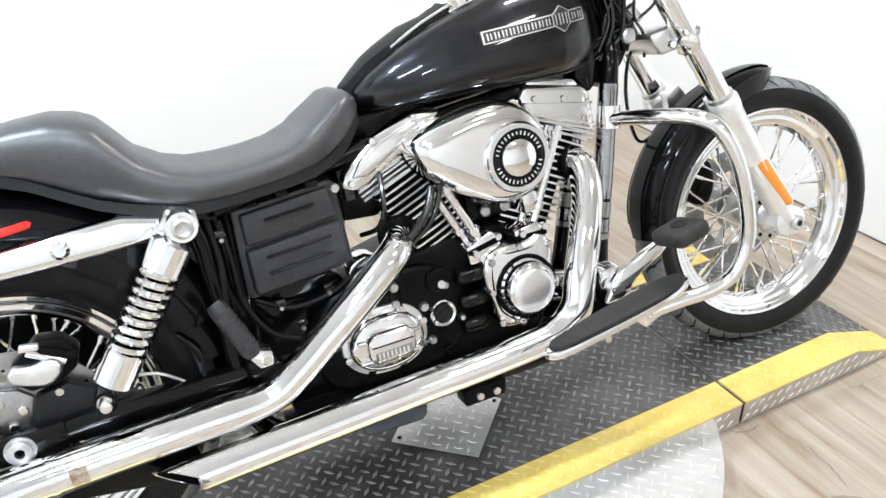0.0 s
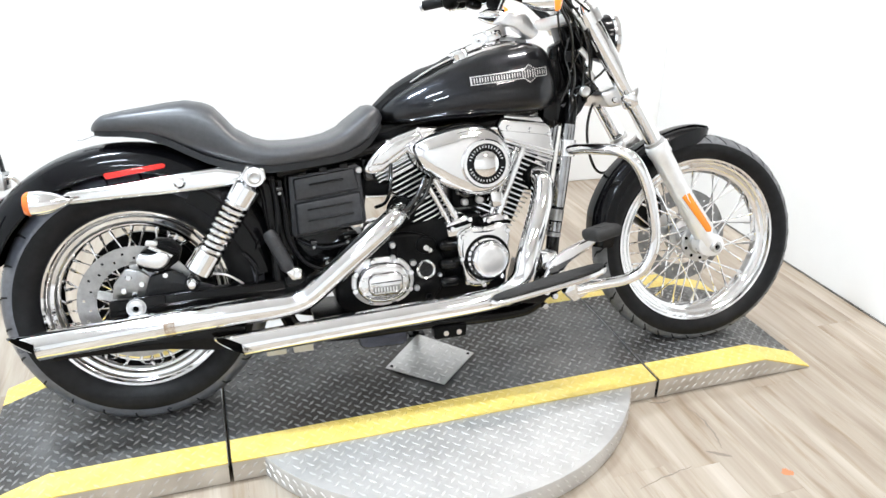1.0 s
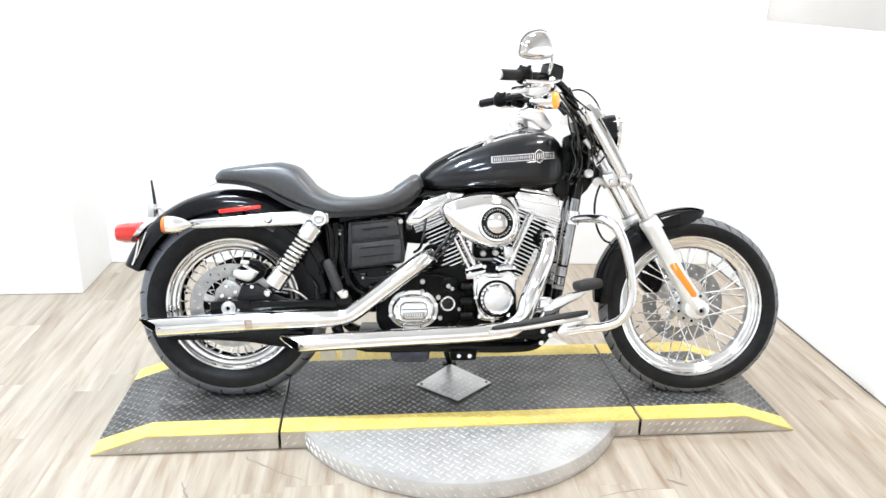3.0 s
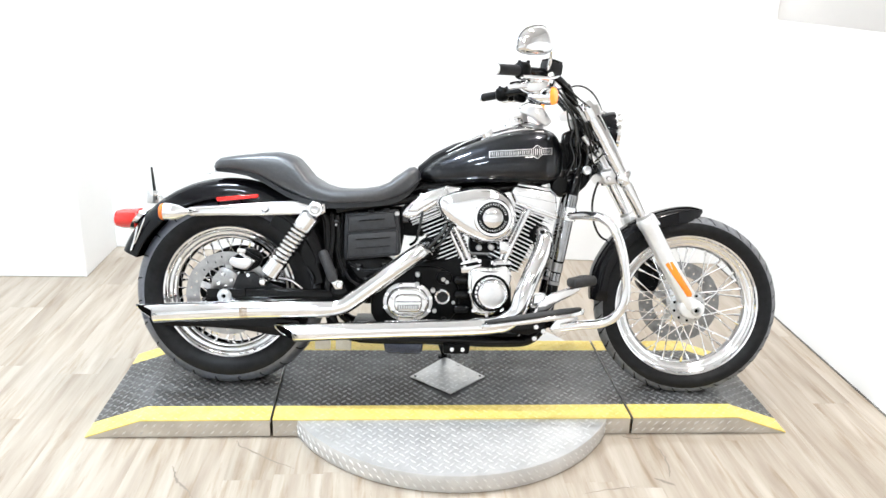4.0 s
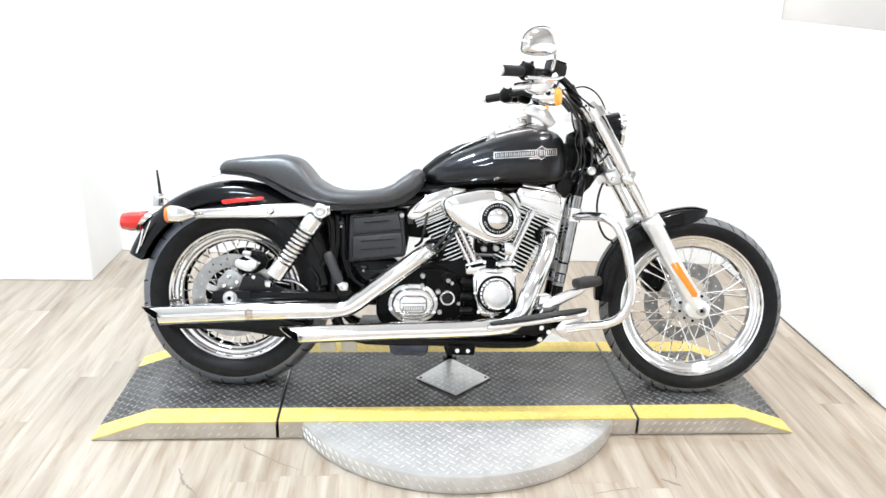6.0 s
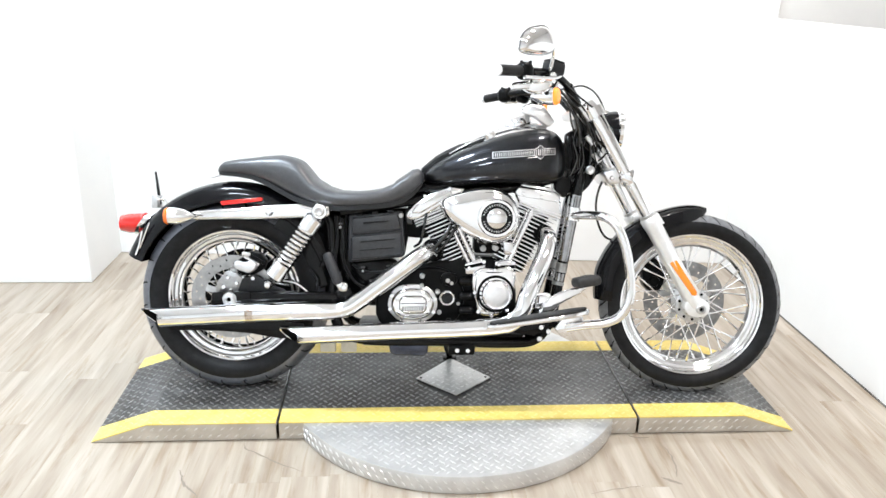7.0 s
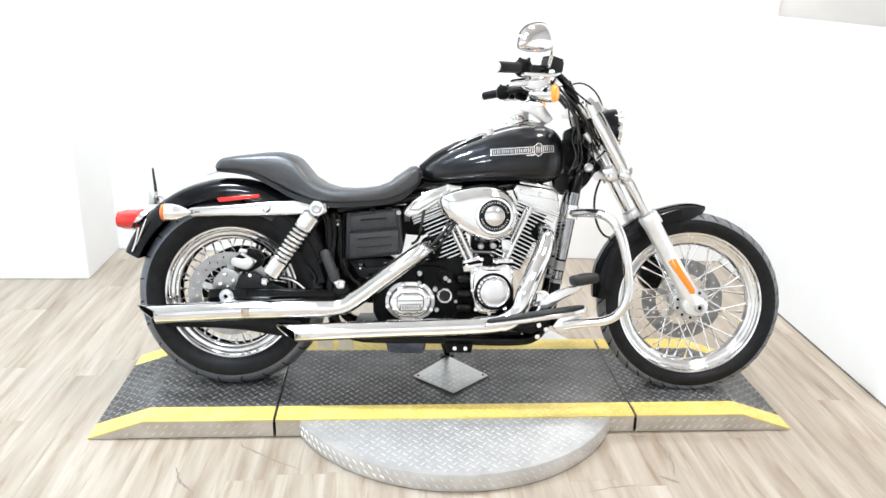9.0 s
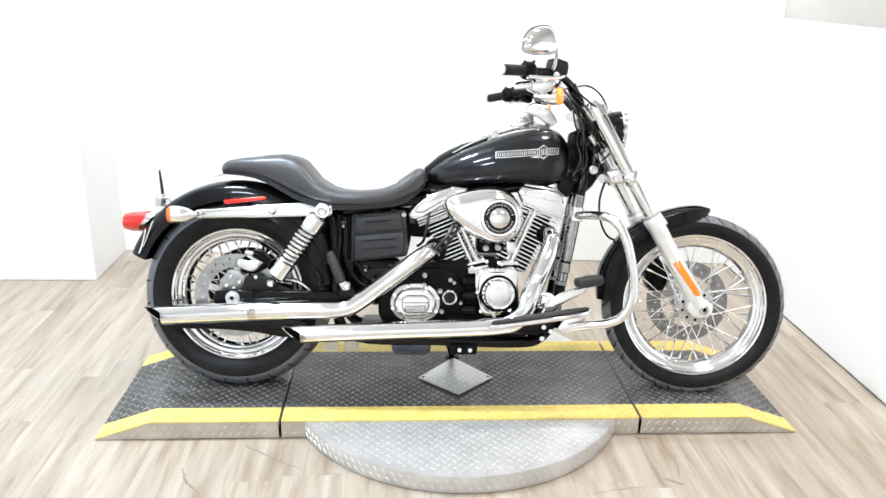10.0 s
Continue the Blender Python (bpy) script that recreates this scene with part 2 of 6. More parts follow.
dm = node(plankmat, "ShaderNodeMix")
dm.data_type, dm.blend_type = "RGBA", "MULTIPLY"
dm.inputs[0].default_value = 1.0
link(plankmat, hs.outputs["Color"], dm.inputs[6])
link(plankmat, dr.outputs["Color"], dm.inputs[7])
link(plankmat, dm.outputs[2], bsdf(plankmat).inputs["Base Color"])
bp = node(plankmat, "ShaderNodeBump", Strength=0.12, Distance=0.001)
link(plankmat, nz.outputs["Fac"], bp.inputs["Height"])
link(plankmat, bp.outputs["Normal"], bsdf(plankmat).inputs["Normal"])


# ---- mesh helpers ----
def finish(bm, smooth=True, angle=38):
    bmesh.ops.recalc_face_normals(bm, faces=bm.faces)
    if smooth:
        for f in bm.faces:
            f.smooth = True
        for e in bm.edges:
            if len(e.link_faces) == 2 and e.calc_face_angle(0) > radians(angle):
                e.smooth = False
    return bm


def part(name, bm, material, parent=None, label="", smooth=True, angle=38):
    finish(bm, smooth, angle)
    me = bpy.data.meshes.new(name)
    bm.to_mesh(me)
    bm.free()
    me.materials.append(material)
    ob = new(name, me)
    if parent:
        ob.parent = parent
    if label:
        ob["label"] = label
    return ob


def smoothline(pts, n=6):
    """Catmull-Rom through the points."""
    p = [Vector(q) for q in pts]
    out = []
    for i in range(len(p) - 1):
        a, b, c, d = p[max(i - 1, 0)], p[i], p[i + 1], p[min(i + 2, len(p) - 1)]
        for k in range(n):
            t = k / n
            out.append(0.5 * (2 * b + (c - a) * t + (2 * a - 5 * b + 4 * c - d) * t * t + (3 * b - a - 3 * c + d) * t ** 3))
    out.append(p[-1])
    return out


def sweep(bm, pts, radius, sides=14, cap=True, cut0=None, cut1=None):
    """A round tube along pts; radius is a number or one for each point; cut0, cut1: normals of slanted ends."""
    pts = [Vector(q) for q in pts]
    rad = radius if isinstance(radius, (list, tuple)) else [radius] * len(pts)
    rings, up = [], None
    for i, p in enumerate(pts):
        d = (pts[min(i + 1, len(pts) - 1)] - pts[max(i - 1, 0)]).normalized()
        if up is None:
            up = d.orthogonal().normalized()
        up = (up - d * up.dot(d)).normalized()
        side = d.cross(up)
        cut = cut0 if i == 0 else cut1 if i == len(pts) - 1 else None
        ring = []
        for k in range(sides):
            a = 2 * math.pi * k / sides
            q = p + (up * math.cos(a) + side * math.sin(a)) * rad[i]
            if cut is not None:
                c = Vector(cut)
                q = q + d * ((p - q).dot(c) / d.dot(c))
            ring.append(bm.verts.new(q))
        rings.append(ring)
    for a, b in zip(rings, rings[1:]):
        for k in range(sides):
            bm.faces.new((a[k], a[(k + 1) % sides], b[(k + 1) % sides], b[k]))
    if cap:
        bm.faces.new(rings[0][::-1])
        bm.faces.new(rings[-1])
    return bm


def tube(pts, radius, sides=14, n=0, **kw):
    bm = bmesh.new()
    if n:
        pts = smoothline(pts, n)
    return sweep(bm, pts, radius, sides, **kw)


def lathe(profile, centre=(0, 0, 0), axis=(0, 1, 0), n=48, closed=False):
    """Turns (along, radius) points round an axis through centre."""
    bm = bmesh.new()
    ax = Vector(axis).normalized()
    s = ax.orthogonal().normalized()
    t = ax.cross(s)
    c = Vector(centre)
    rings = []
    for along, r in profile:
        if r < 1e-6:
            rings.append([bm.verts.new(c + ax * along)])
            continue
        rings.append([bm.verts.new(c + ax * along + (s * math.cos(2 * math.pi * k / n) + t * math.sin(2 * math.pi * k / n)) * r) for k in range(n)])
    pairs = list(zip(rings, rings[1:]))
    if closed:
        pairs.append((rings[-1], rings[0]))
    for a, b in pairs:
        for k in range(n):
            j = (k + 1) % n
            if len(a) == 1 and len(b) == 1:
                continue
            if len(a) == 1:
                bm.faces.new((a[0], b[j], b[k]))
            elif len(b) == 1:
                bm.faces.new((a[k], a[j], b[0]))
            else:
                bm.faces.new((a[k], a[j], b[j], b[k]))
    return bm


def loft(rings, cap=True):
    bm = bmesh.new()
    vs = [[bm.verts.new(p) for p in r] for r in rings]
    n = len(vs[0])
    for a, b in zip(vs, vs[1:]):
        for k in range(n):
            bm.faces.new((a[k], a[(k + 1) % n], b[(k + 1) % n], b[k]))
    if cap:
        bm.faces.new(vs[0][::-1])
        bm.faces.new(vs[-1])
    return bm


def bevelled(bm, width, segments=2, angle=30):
    bmesh.ops.recalc_face_normals(bm, faces=bm.faces)
    es = [e for e in bm.edges if len(e.link_faces) == 2 and e.calc_face_angle(0) > radians(angle)]
    if width > 0:
        bmesh.ops.bevel(bm, geom=es, offset=width, segments=segments, profile=0.5, affect="EDGES", clamp_overlap=True)
    return bm


def block(size, centre=(0, 0, 0), bevel=0.003, segments=2, turn=None):
    bm = bmesh.new()
    bmesh.ops.create_cube(bm, size=1)
    bmesh.ops.scale(bm, vec=size, verts=bm.verts)
    bevelled(bm, bevel, segments)
    if turn is not None:
        bmesh.ops.transform(bm, matrix=turn, verts=bm.verts)
    bmesh.ops.translate(bm, vec=centre, verts=bm.verts)
    return bm


def L(u, v, w):
    """Bike coordinates: u forwards from the rear contact, v up, w to the bike's right."""
    return Vector((u, -w, v))


def slab(outline, w0, w1, bevel=0.006, segments=3, taper=None):
    """A plate with an outline in (u, v), from w0 to w1, its edges rounded; taper shrinks the w1 face."""
    bm = bmesh.new()
    cu = sum(p[0] for p in outline) / len(outline)
    cv = sum(p[1] for p in outline) / len(outline)
    k = 1.0 if taper is None else taper
    a = [bm.verts.new(L(u, v, w0)) for u, v in outline]
    b = [bm.verts.new(L(cu + (u - cu) * k, cv + (v - cv) * k, w1)) for u, v in outline]
    n = len(a)
    bm.faces.new(a[::-1])
    bm.faces.new(b)
    for i in range(n):
        bm.faces.new((a[i], a[(i + 1) % n], b[(i + 1) % n], b[i]))
    return bevelled(bm, bevel, segments)


def rounded(outline, n=5):
    """A closed outline made smooth."""
    p = [Vector((*q, 0)) for q in outline]
    m = len(p)
    out = []
    for i in range(m):
        a, b, c, d = p[i - 1], p[i], p[(i + 1) % m], p[(i + 2) % m]
        for k in range(n):
            t = k / n
            q = 0.5 * (2 * b + (c - a) * t + (2 * a - 5 * b + 4 * c - d) * t * t + (3 * b - a - 3 * c + d) * t ** 3)
            out.append((q.x, q.y))
    return out


def bolt(parent, u, v, w, r=0.008, h=0.006, material=None, name="bolt"):
    return part(name, lathe([(0, r), (h * 0.7, r), (h, r * 0.8), (h, 0)], L(u, v, w), (0, -1, 0), 12), material or chrome, parent)


def interp(table, x):
    return [float(np.interp(x, [r[0] for r in table], [r[k] for r in table])) for k in range(1, len(table[0]))]


# ---- room ----
def wall(name, lo, hi, label, material=None):
    c = [(a + b) / 2 for a, b in zip(lo, hi)]
    ob = part(name, block([b - a for a, b in zip(lo, hi)], c, 0.004, 1), material or wallpaint, smooth=False)
    return tagged(ob, label, "wall", kind="structure")


XW, YB = 1.606, 1.405
back = wall("wall_back", (-1.80, 0, 0), (1.72, 0.12, 3.3), "plain white painted back wall behind the motorcycle")
back.matrix_basis = pose(0, 1.496, 0, 0, 0, -3.2)
wall("wall_right", (XW, -1.6, 0), (XW + 0.12, YB, 1.338), "low white painted partition wall beside the turntable")
wall("wall_pillar", (-3.2, 1.14, 0), (-1.765, 1.62, 3.3), "white painted wall projection with a square corner")
wall("wall_far_right", (4.2, -6.0, 0), (4.32, YB + 0.12, 3.3), "pale grey wall of the room beyond the partition", greywall)
wall("wall_far_back", (1.72, YB + 0.02, 0), (4.2, YB + 0.14, 3.3), "pale grey wall of the room beyond the partition", greywall)
wall("wall_left", (-3.32, -6.0, 0), (-3.2, 1.62, 3.3), "plain white painted side wall of the showroom")
wall("wall_front", (-3.2, -4.92, 0), (4.2, -4.80, 3.3), "plain white painted wall on the far side of the showroom")
gap = part("baseboard", block((0.005, 3.0, 0.005), (XW - 0.0030, -0.1, 0.0027), 0.0), jointgrey, smooth=False)
tagged(gap, "thin grey joint along the foot of the partition", "baseboard", kind="structure")
tagged(part("ceiling", block((7.8, 7.8, 0.1), (0.5, -2.3, CEIL + 0.05), 0.0), ceilpaint, smooth=False), "white painted ceiling with tube lights", "ceiling", kind="structure")


def tube_light(m):
    root = new("ceiling_light")
    part("housing", block((0.66, 0.16, 0.05), (0, 0, -0.025), 0.006), ceilpaint, root)
    for y in (-0.045, 0.045):
        part("tube", tube([(-0.3, y, -0.068), (0.3, y, -0.068)], 0.014, 10), tube_glow, root, "lit white tube")
    root.matrix_basis = m
    return tagged(root, "white ceiling fitting with two lit tubes", "ceiling light", group="ceiling lights")


first = None
for x in (-1.45, 0.95):
    for y in (-3.3, -1.6, 0.1):
        m = pose(x, y, CEIL)
        first = tube_light(m) if first is None else (copy_thing(first, m), first)[1]
        lamp = bpy.data.lights.new("tube_lamp", "AREA")
        lamp.shape, lamp.size, lamp.size_y, lamp.energy = "RECTANGLE", 0.6, 0.14, (61.0 if x < 0 else 31.0) * (1.52 if y > 0 else 0.69)
        lamp.color = (0.76, 0.88, 1.0) if x < 0 else (1.0, 0.945, 0.91)
        new("tube_lamp", lamp).matrix_basis = pose(x, y, CEIL - 0.09)

# ---- turntable and platform ----
PH = 0.068
W0, W1 = -0.297, 0.297


def tread(u, v, a, n=(0, 0, 1), t=(1, 0, 0), o=(0, 0, 0), length=0.0285, width=0.0092, high=0.0022):
    """One raised lozenge of tread plate: eight corners."""
    n, t, o = Vector(n), Vector(t), Vector(o)
    b = n.cross(t)
    c = o + t * u + b * v
    d = t * math.cos(a) + b * math.sin(a)
    s = n.cross(d)
    pts = [c - d * length / 2, c + s * width / 2, c + d * length / 2, c - s * width / 2]
    top = [c + (p - c) * 0.62 + n * high for p in pts]
    return [p - n * 0.0005 for p in pts] + top


def treads(spots, **kw):
    verts, faces = [], []
    for u, v, a in spots:
        k = len(verts)
        verts += [tuple(p) for p in tread(u, v, a, **kw)]
        faces += [(k + 4, k + 5, k + 6, k + 7)] + [(k + i, k + (i + 1) % 4, k + 4 + (i + 1) % 4, k + 4 + i) for i in range(4)]
    return verts, faces


def tread_mesh(name, lists, material, parent):
    verts, faces = [], []
    for v, f in lists:
        k = len(verts)
        verts += v
        faces += [tuple(i + k for i in q) for q in f]
    me = bpy.data.meshes.new(name)
    me.from_pydata(verts, [], faces)
    me.materials.append(material)
    ob = new(name, me)
    ob.parent = parent
    return tagged(ob, kind="stuff")


def spots(u0, u1, v0, v1, step=0.034, keep=None):
    """Basket-weave rows: each row leans the other way and sits half a step on."""
    out = []
    nu, nv = int((u1 - u0) / step), int((v1 - v0) / step * 2)
    du, dv = (u1 - u0) / nu, (v1 - v0) / nv
    for i in range(nu):
        for j in range(nv):
            u, v = u0 + (i + 0.26 + 0.5 * (j % 2)) * du, v0 + (j + 0.5) * dv
            if keep is None or keep(u, v):
                out.append((u, v, radians(45 if j % 2 else -45)))
    return out


def platform_section(x0, x1, ramp, label):
    """ramp: -1 slopes down to the low end at x0, 1 at x1, 0 level."""
    root = new("platform_section")
    s = 0.185
    xs = [(x0, 0.006 if ramp < 0 else PH)] + ([(x0 + s, PH)] if ramp < 0 else []) + ([(x1 - s, PH)] if ramp > 0 else []) + [(x1, 0.006 if ramp > 0 else PH)]
    sheet = 0.004

    def strip(ya, yb, lift=0.0):
        bm = bmesh.new()
        rows = [[bm.verts.new((x, y, z + lift + dz)) for x, z in xs] for y, dz in ((ya, 0), (yb, 0), (yb, -sheet), (ya, -sheet))]
        for k in range(4):
            a, b = rows[k], rows[(k + 1) % 4]
            for i in range(len(xs) - 1):
                bm.faces.new((a[i], a[i + 1], b[i + 1], b[i]))
        bm.faces.new([r[0] for r in rows])
        bm.faces.new([r[-1] for r in rows][::-1])
        return bm

    yi = 0.088
    part("deck_plate", strip(W0 + yi, W1 - yi), plate_dark, root, "dark grey painted tread plate", smooth=False)
    part("edge_stripe", strip(W0, W0 + yi), yellow, root, "yellow painted tread plate edge", smooth=False)
    part("edge_stripe", strip(W1 - yi, W1), yellow, root, "yellow painted tread plate edge", smooth=False)
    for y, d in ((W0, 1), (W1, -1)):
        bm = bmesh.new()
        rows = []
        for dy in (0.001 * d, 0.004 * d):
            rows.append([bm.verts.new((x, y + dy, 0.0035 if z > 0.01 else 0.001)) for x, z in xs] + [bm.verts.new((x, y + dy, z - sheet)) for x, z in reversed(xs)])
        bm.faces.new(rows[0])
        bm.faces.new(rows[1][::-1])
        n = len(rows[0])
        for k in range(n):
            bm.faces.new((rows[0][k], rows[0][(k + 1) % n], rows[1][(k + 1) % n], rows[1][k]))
        part("skirt", bm, plate_skirt, root, "aluminium tread plate skirt coloured with the floor's beige reflection", smooth=False)
    for xe, d in ((x0, 1), (x1, -1)):
        if not (ramp < 0 and d > 0) and not (ramp > 0 and d < 0):
            part("end_edge", block((0.003, W1 - W0 - 0.012, 0.012), (xe - 0.0012 * d, 0, PH - 0.0086), 0.0005, 1), padrub if ramp == 0 else alloy, root, "black rubber plate edge" if ramp == 0 else "bare aluminium plate edge", smooth=False)
    xa_, xb_ = (x0 + 0.06 if ramp < 0 else x0 + 0.004), (x1 - 0.06 if ramp > 0 else x1 - 0.004)
    for y in (W0 + 0.016, W1 - 0.016):
        part("foot_rail", block((xb_ - xa_, 0.018, 0.012), ((xa_ + xb_) / 2, y, 0.006), 0.001, 1), padrub, root, "black rubber foot rail", smooth=False)
    dark_t, yel_t, bright_t = [], [], []
    for (xa, za), (xb, zb) in zip(xs, xs[1:]):
        t = Vector((xb - xa, 0, zb - za))
        ln = t.length
        t.normalize()
        n = t.cross(Vector((0, 1, 0)))
        kw = dict(n=n, t=t, o=(xa, 0, za))
        dark_t.append(treads(spots(0, ln, W0 + yi, W1 - yi, keep=lambda u, v, xa=xa: not (ramp == 0 and abs(xa + u + 0.027) + abs(v + 0.012) < 0.155)), **kw))
        yel_t.append(treads(spots(0, ln, W0, W0 + yi), high=0.0017, **kw))
        yel_t.append(treads(spots(0, ln, W1 - yi, W1), high=0.0017, **kw))
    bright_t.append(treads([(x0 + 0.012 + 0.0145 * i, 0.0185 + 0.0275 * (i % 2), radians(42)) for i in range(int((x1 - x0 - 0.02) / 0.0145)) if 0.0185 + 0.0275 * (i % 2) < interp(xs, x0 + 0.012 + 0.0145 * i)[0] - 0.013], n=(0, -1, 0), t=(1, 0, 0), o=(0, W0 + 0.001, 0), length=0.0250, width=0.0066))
    tread_mesh("deck_tread", dark_t, tread_dark, root)
    tread_mesh("stripe_tread", yel_t, worn_yellow, root)
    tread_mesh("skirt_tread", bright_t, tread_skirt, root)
    return tagged(root, label, "platform", group="turntable platform sections")


platform_section(-1.258, -0.648, -1, "grey tread plate end section sloping down, yellow edged")
platform_section(-0.638, 0.592, 0, "grey tread plate middle section, yellow edged, on the turntable")
platform_section(0.602, 1.162, 1, "grey tread plate end section sloping down, yellow edged")

turntable = new("turntable")
RT, CT = 0.606, (-0.025, -0.005)
part("disc", lathe([(0, 0), (0, RT - 0.004), (0.003, RT), (0.060, RT), (0.063, RT - 0.002), (0.063, 0)], (*CT, 0), (0, 0, 1), 128), plate_bright, turntable, "round bare aluminium tread plate disc")
tl = treads(spots(-RT, RT, -RT, -0.29, 0.034, keep=lambda u, v: u * u + v * v < (RT - 0.018) ** 2), o=(*CT, 0.063), length=0.0275, width=0.0076, high=0.0018)
rimt = []
for i in range(132):
    for z in ((0.0195, 0.0440)[i % 2],):
        a = math.pi + math.pi * i / 132
        n = Vector((math.cos(a), math.sin(a), 0))
        t = Vector((-math.sin(a), math.cos(a), 0))
        rimt.append(treads([(0, 0, radians(-44))], n=n, t=t, o=Vector((CT[0], CT[1], z)) + n * RT, length=0.0250, width=0.0064))
tread_mesh("disc_tread", [tl] + rimt, tread_bright, turntable)
tagged(turntable, "round aluminium tread plate turntable lying on the floor", "turntable")

def folded_plate(half, rise, sheet):
    """A square sheet lying cornerwise, creased along its depth so that the crease stands up by rise."""
    bm = bmesh.new()
    top = [bm.verts.new(p) for p in ((-half, 0, 0), (0, -half, rise), (half, 0, 0), (0, half, rise))]
    low = [bm.verts.new((v.co.x, v.co.y, v.co.z - sheet)) for v in top]
    for side, flip in ((top, False), (low, True)):
        for tri in ((0, 1, 3), (1, 2, 3)):
            bm.faces.new([side[k] for k in (tri[::-1] if flip else tri)])
    for k in range(4):
        bm.faces.new((top[k], low[k], low[(k + 1) % 4], top[(k + 1) % 4]))
    return bm


diamond = part("stand_plate", folded_plate(0.1414, 0.009, 0.003), plate_bright, smooth=False)
diamond.matrix_basis = pose(-0.027, -0.012, PH + 0.0045)
fold = []
for side in (-1, 1):
    t = Vector((0.1414, 0, -0.009 * side)).normalized()
    fold.append(treads(spots(-0.14 if side < 0 else 0, 0 if side < 0 else 0.14, -0.14, 0.14, 0.034, keep=lambda u, v: abs(u) + abs(v) < 0.124), o=(0, 0, 0.009), n=t.cross(Vector((0, 1, 0))), t=t, length=0.0265, width=0.0076, high=0.0016))
tread_mesh("plate_tread", fold, tread_bright, diamond)
for x in (-0.122, 0.122):
    part("screw_head", lathe([(0, 0.005), (0.002, 0.0045), (0.0028, 0)], (x, 0, 0.0012), (0, 0, 1), 12), wrinkle, diamond, "dark screw head")
tagged(diamond, "square bare aluminium tread plate laid cornerwise on the platform", "floor plate")

# ---- motorcycle ----
YAW, BLEAN = math.degrees(math.asin(-0.08 / 1.63)), 14.0
bike = new("motorcycle")
bike.matrix_basis = pose(-0.800, -0.025, PH, 0, 0, YAW) @ pose(0, 0, 0, -BLEAN)
tagged(bike, "black cruiser motorcycle with chrome engine and wire wheels, on its stand", "motorcycle")
RA, FA = (-0.017, 0.334), (1.632, 0.322)


def wheel(name, at, profile_tyre, flange, halfw, hub_w, label, turn=0):
    root = new(name)
    root.parent = bike
    root.matrix_basis = Matrix.Translation(L(*at, 0)) @ pose(0, 0, 0, 0, 0, turn)
    root["label"] = label
    pr = profile_tyre + [(-w, r) for w, r in reversed(profile_tyre[:-1])]
    ty = part("tyre", lathe(pr, n=96), rubber, root, "black road tyre, its worn tread greyed by painted-in light")
    # crown faces take the rubber with the sheen painted in
    ty.data.materials.append(paletread if "rear" in name else treadrub)
    edge = 0.290 if "rear" in name else 0.302
    for f in ty.data.polygons:
        if math.hypot(f.center.x, f.center.z) > edge:
            f.material_index = 1
    f, h = flange, halfw
    inner = [(h, f + 0.004), (h + 0.004, f + 0.001), (h + 0.002, f - 0.005), (h - 0.005, f - 0.009), (h - 0.007, f - 0.014), (h - 0.012, f - 0.017), (h - 0.014, f - 0.026), (h - 0.019, f - 0.030), (h - 0.021, f - 0.038), (h - 0.028, f - 0.042)]
    full = inner + [(0, f - 0.046)] + [(-w, r) for w, r in reversed(inner)]
    full += [(-h + 0.004, f + 0.004), (-h + 0.02, f - 0.012), (h - 0.02, f - 0.012), (h - 0.004, f + 0.004)]
    part("rim", lathe(full, n=96, closed=True), chrome, root, "chrome laced rim")
    part("hub", lathe([(-hub_w, 0.0), (-hub_w, 0.030), (-hub_w + 0.008, 0.052), (-hub_w + 0.016, 0.052), (-hub_w + 0.022, 0.034), (0, 0.028), (hub_w - 0.022, 0.034), (hub_w - 0.016, 0.052), (hub_w - 0.008, 0.052), (hub_w, 0.030), (hub_w, 0)], n=40), alloy, root, "polished alloy hub")
    rim_r = f - 0.043
    first = {}
    for k in range(40):
        side = 1 if k % 2 else -1
        cross = 1 if (k // 2) % 2 else -1
        key = (side, cross)
        if key not in first:
            a = radians(62 * cross)
            p = (0.047 * math.sin(a), side * (hub_w - 0.012), 0.047 * math.cos(a))
            q = (0, side * 0.008, rim_r)
            bm = tube([p, q], 0.0026, 6)
            sweep(bm, [Vector(q).lerp(Vector(p), 0.10), q], 0.0044, 6)
            ob = part("spoke", bm, chrome, root)
            first[key] = ob
        else:
            ob = new("spoke", first[key].data)
            ob.parent = root
        ob.matrix_basis = pose(0, 0, 0, 0, k * 9, 0)
    return root


REAR_TYRE = [(0.060, 0.237), (0.074, 0.252), (0.081, 0.275), (0.080, 0.295), (0.070, 0.315), (0.050, 0.328), (0.024, 0.3335), (0, 0.335)]
FRONT_TYRE = [(0.036, 0.260), (0.046, 0.272), (0.0505, 0.288), (0.048, 0.304), (0.038, 0.318), (0.020, 0.3265), (0, 0.329)]
rear = wheel("rear_wheel", RA, REAR_TYRE, 0.233, 0.058, 0.075, "rear wire wheel with chrome rim")
front = wheel("front_wheel", FA, FRONT_TYRE, 0.256, 0.036, 0.058, "front wire wheel with chrome rim", -3.5)


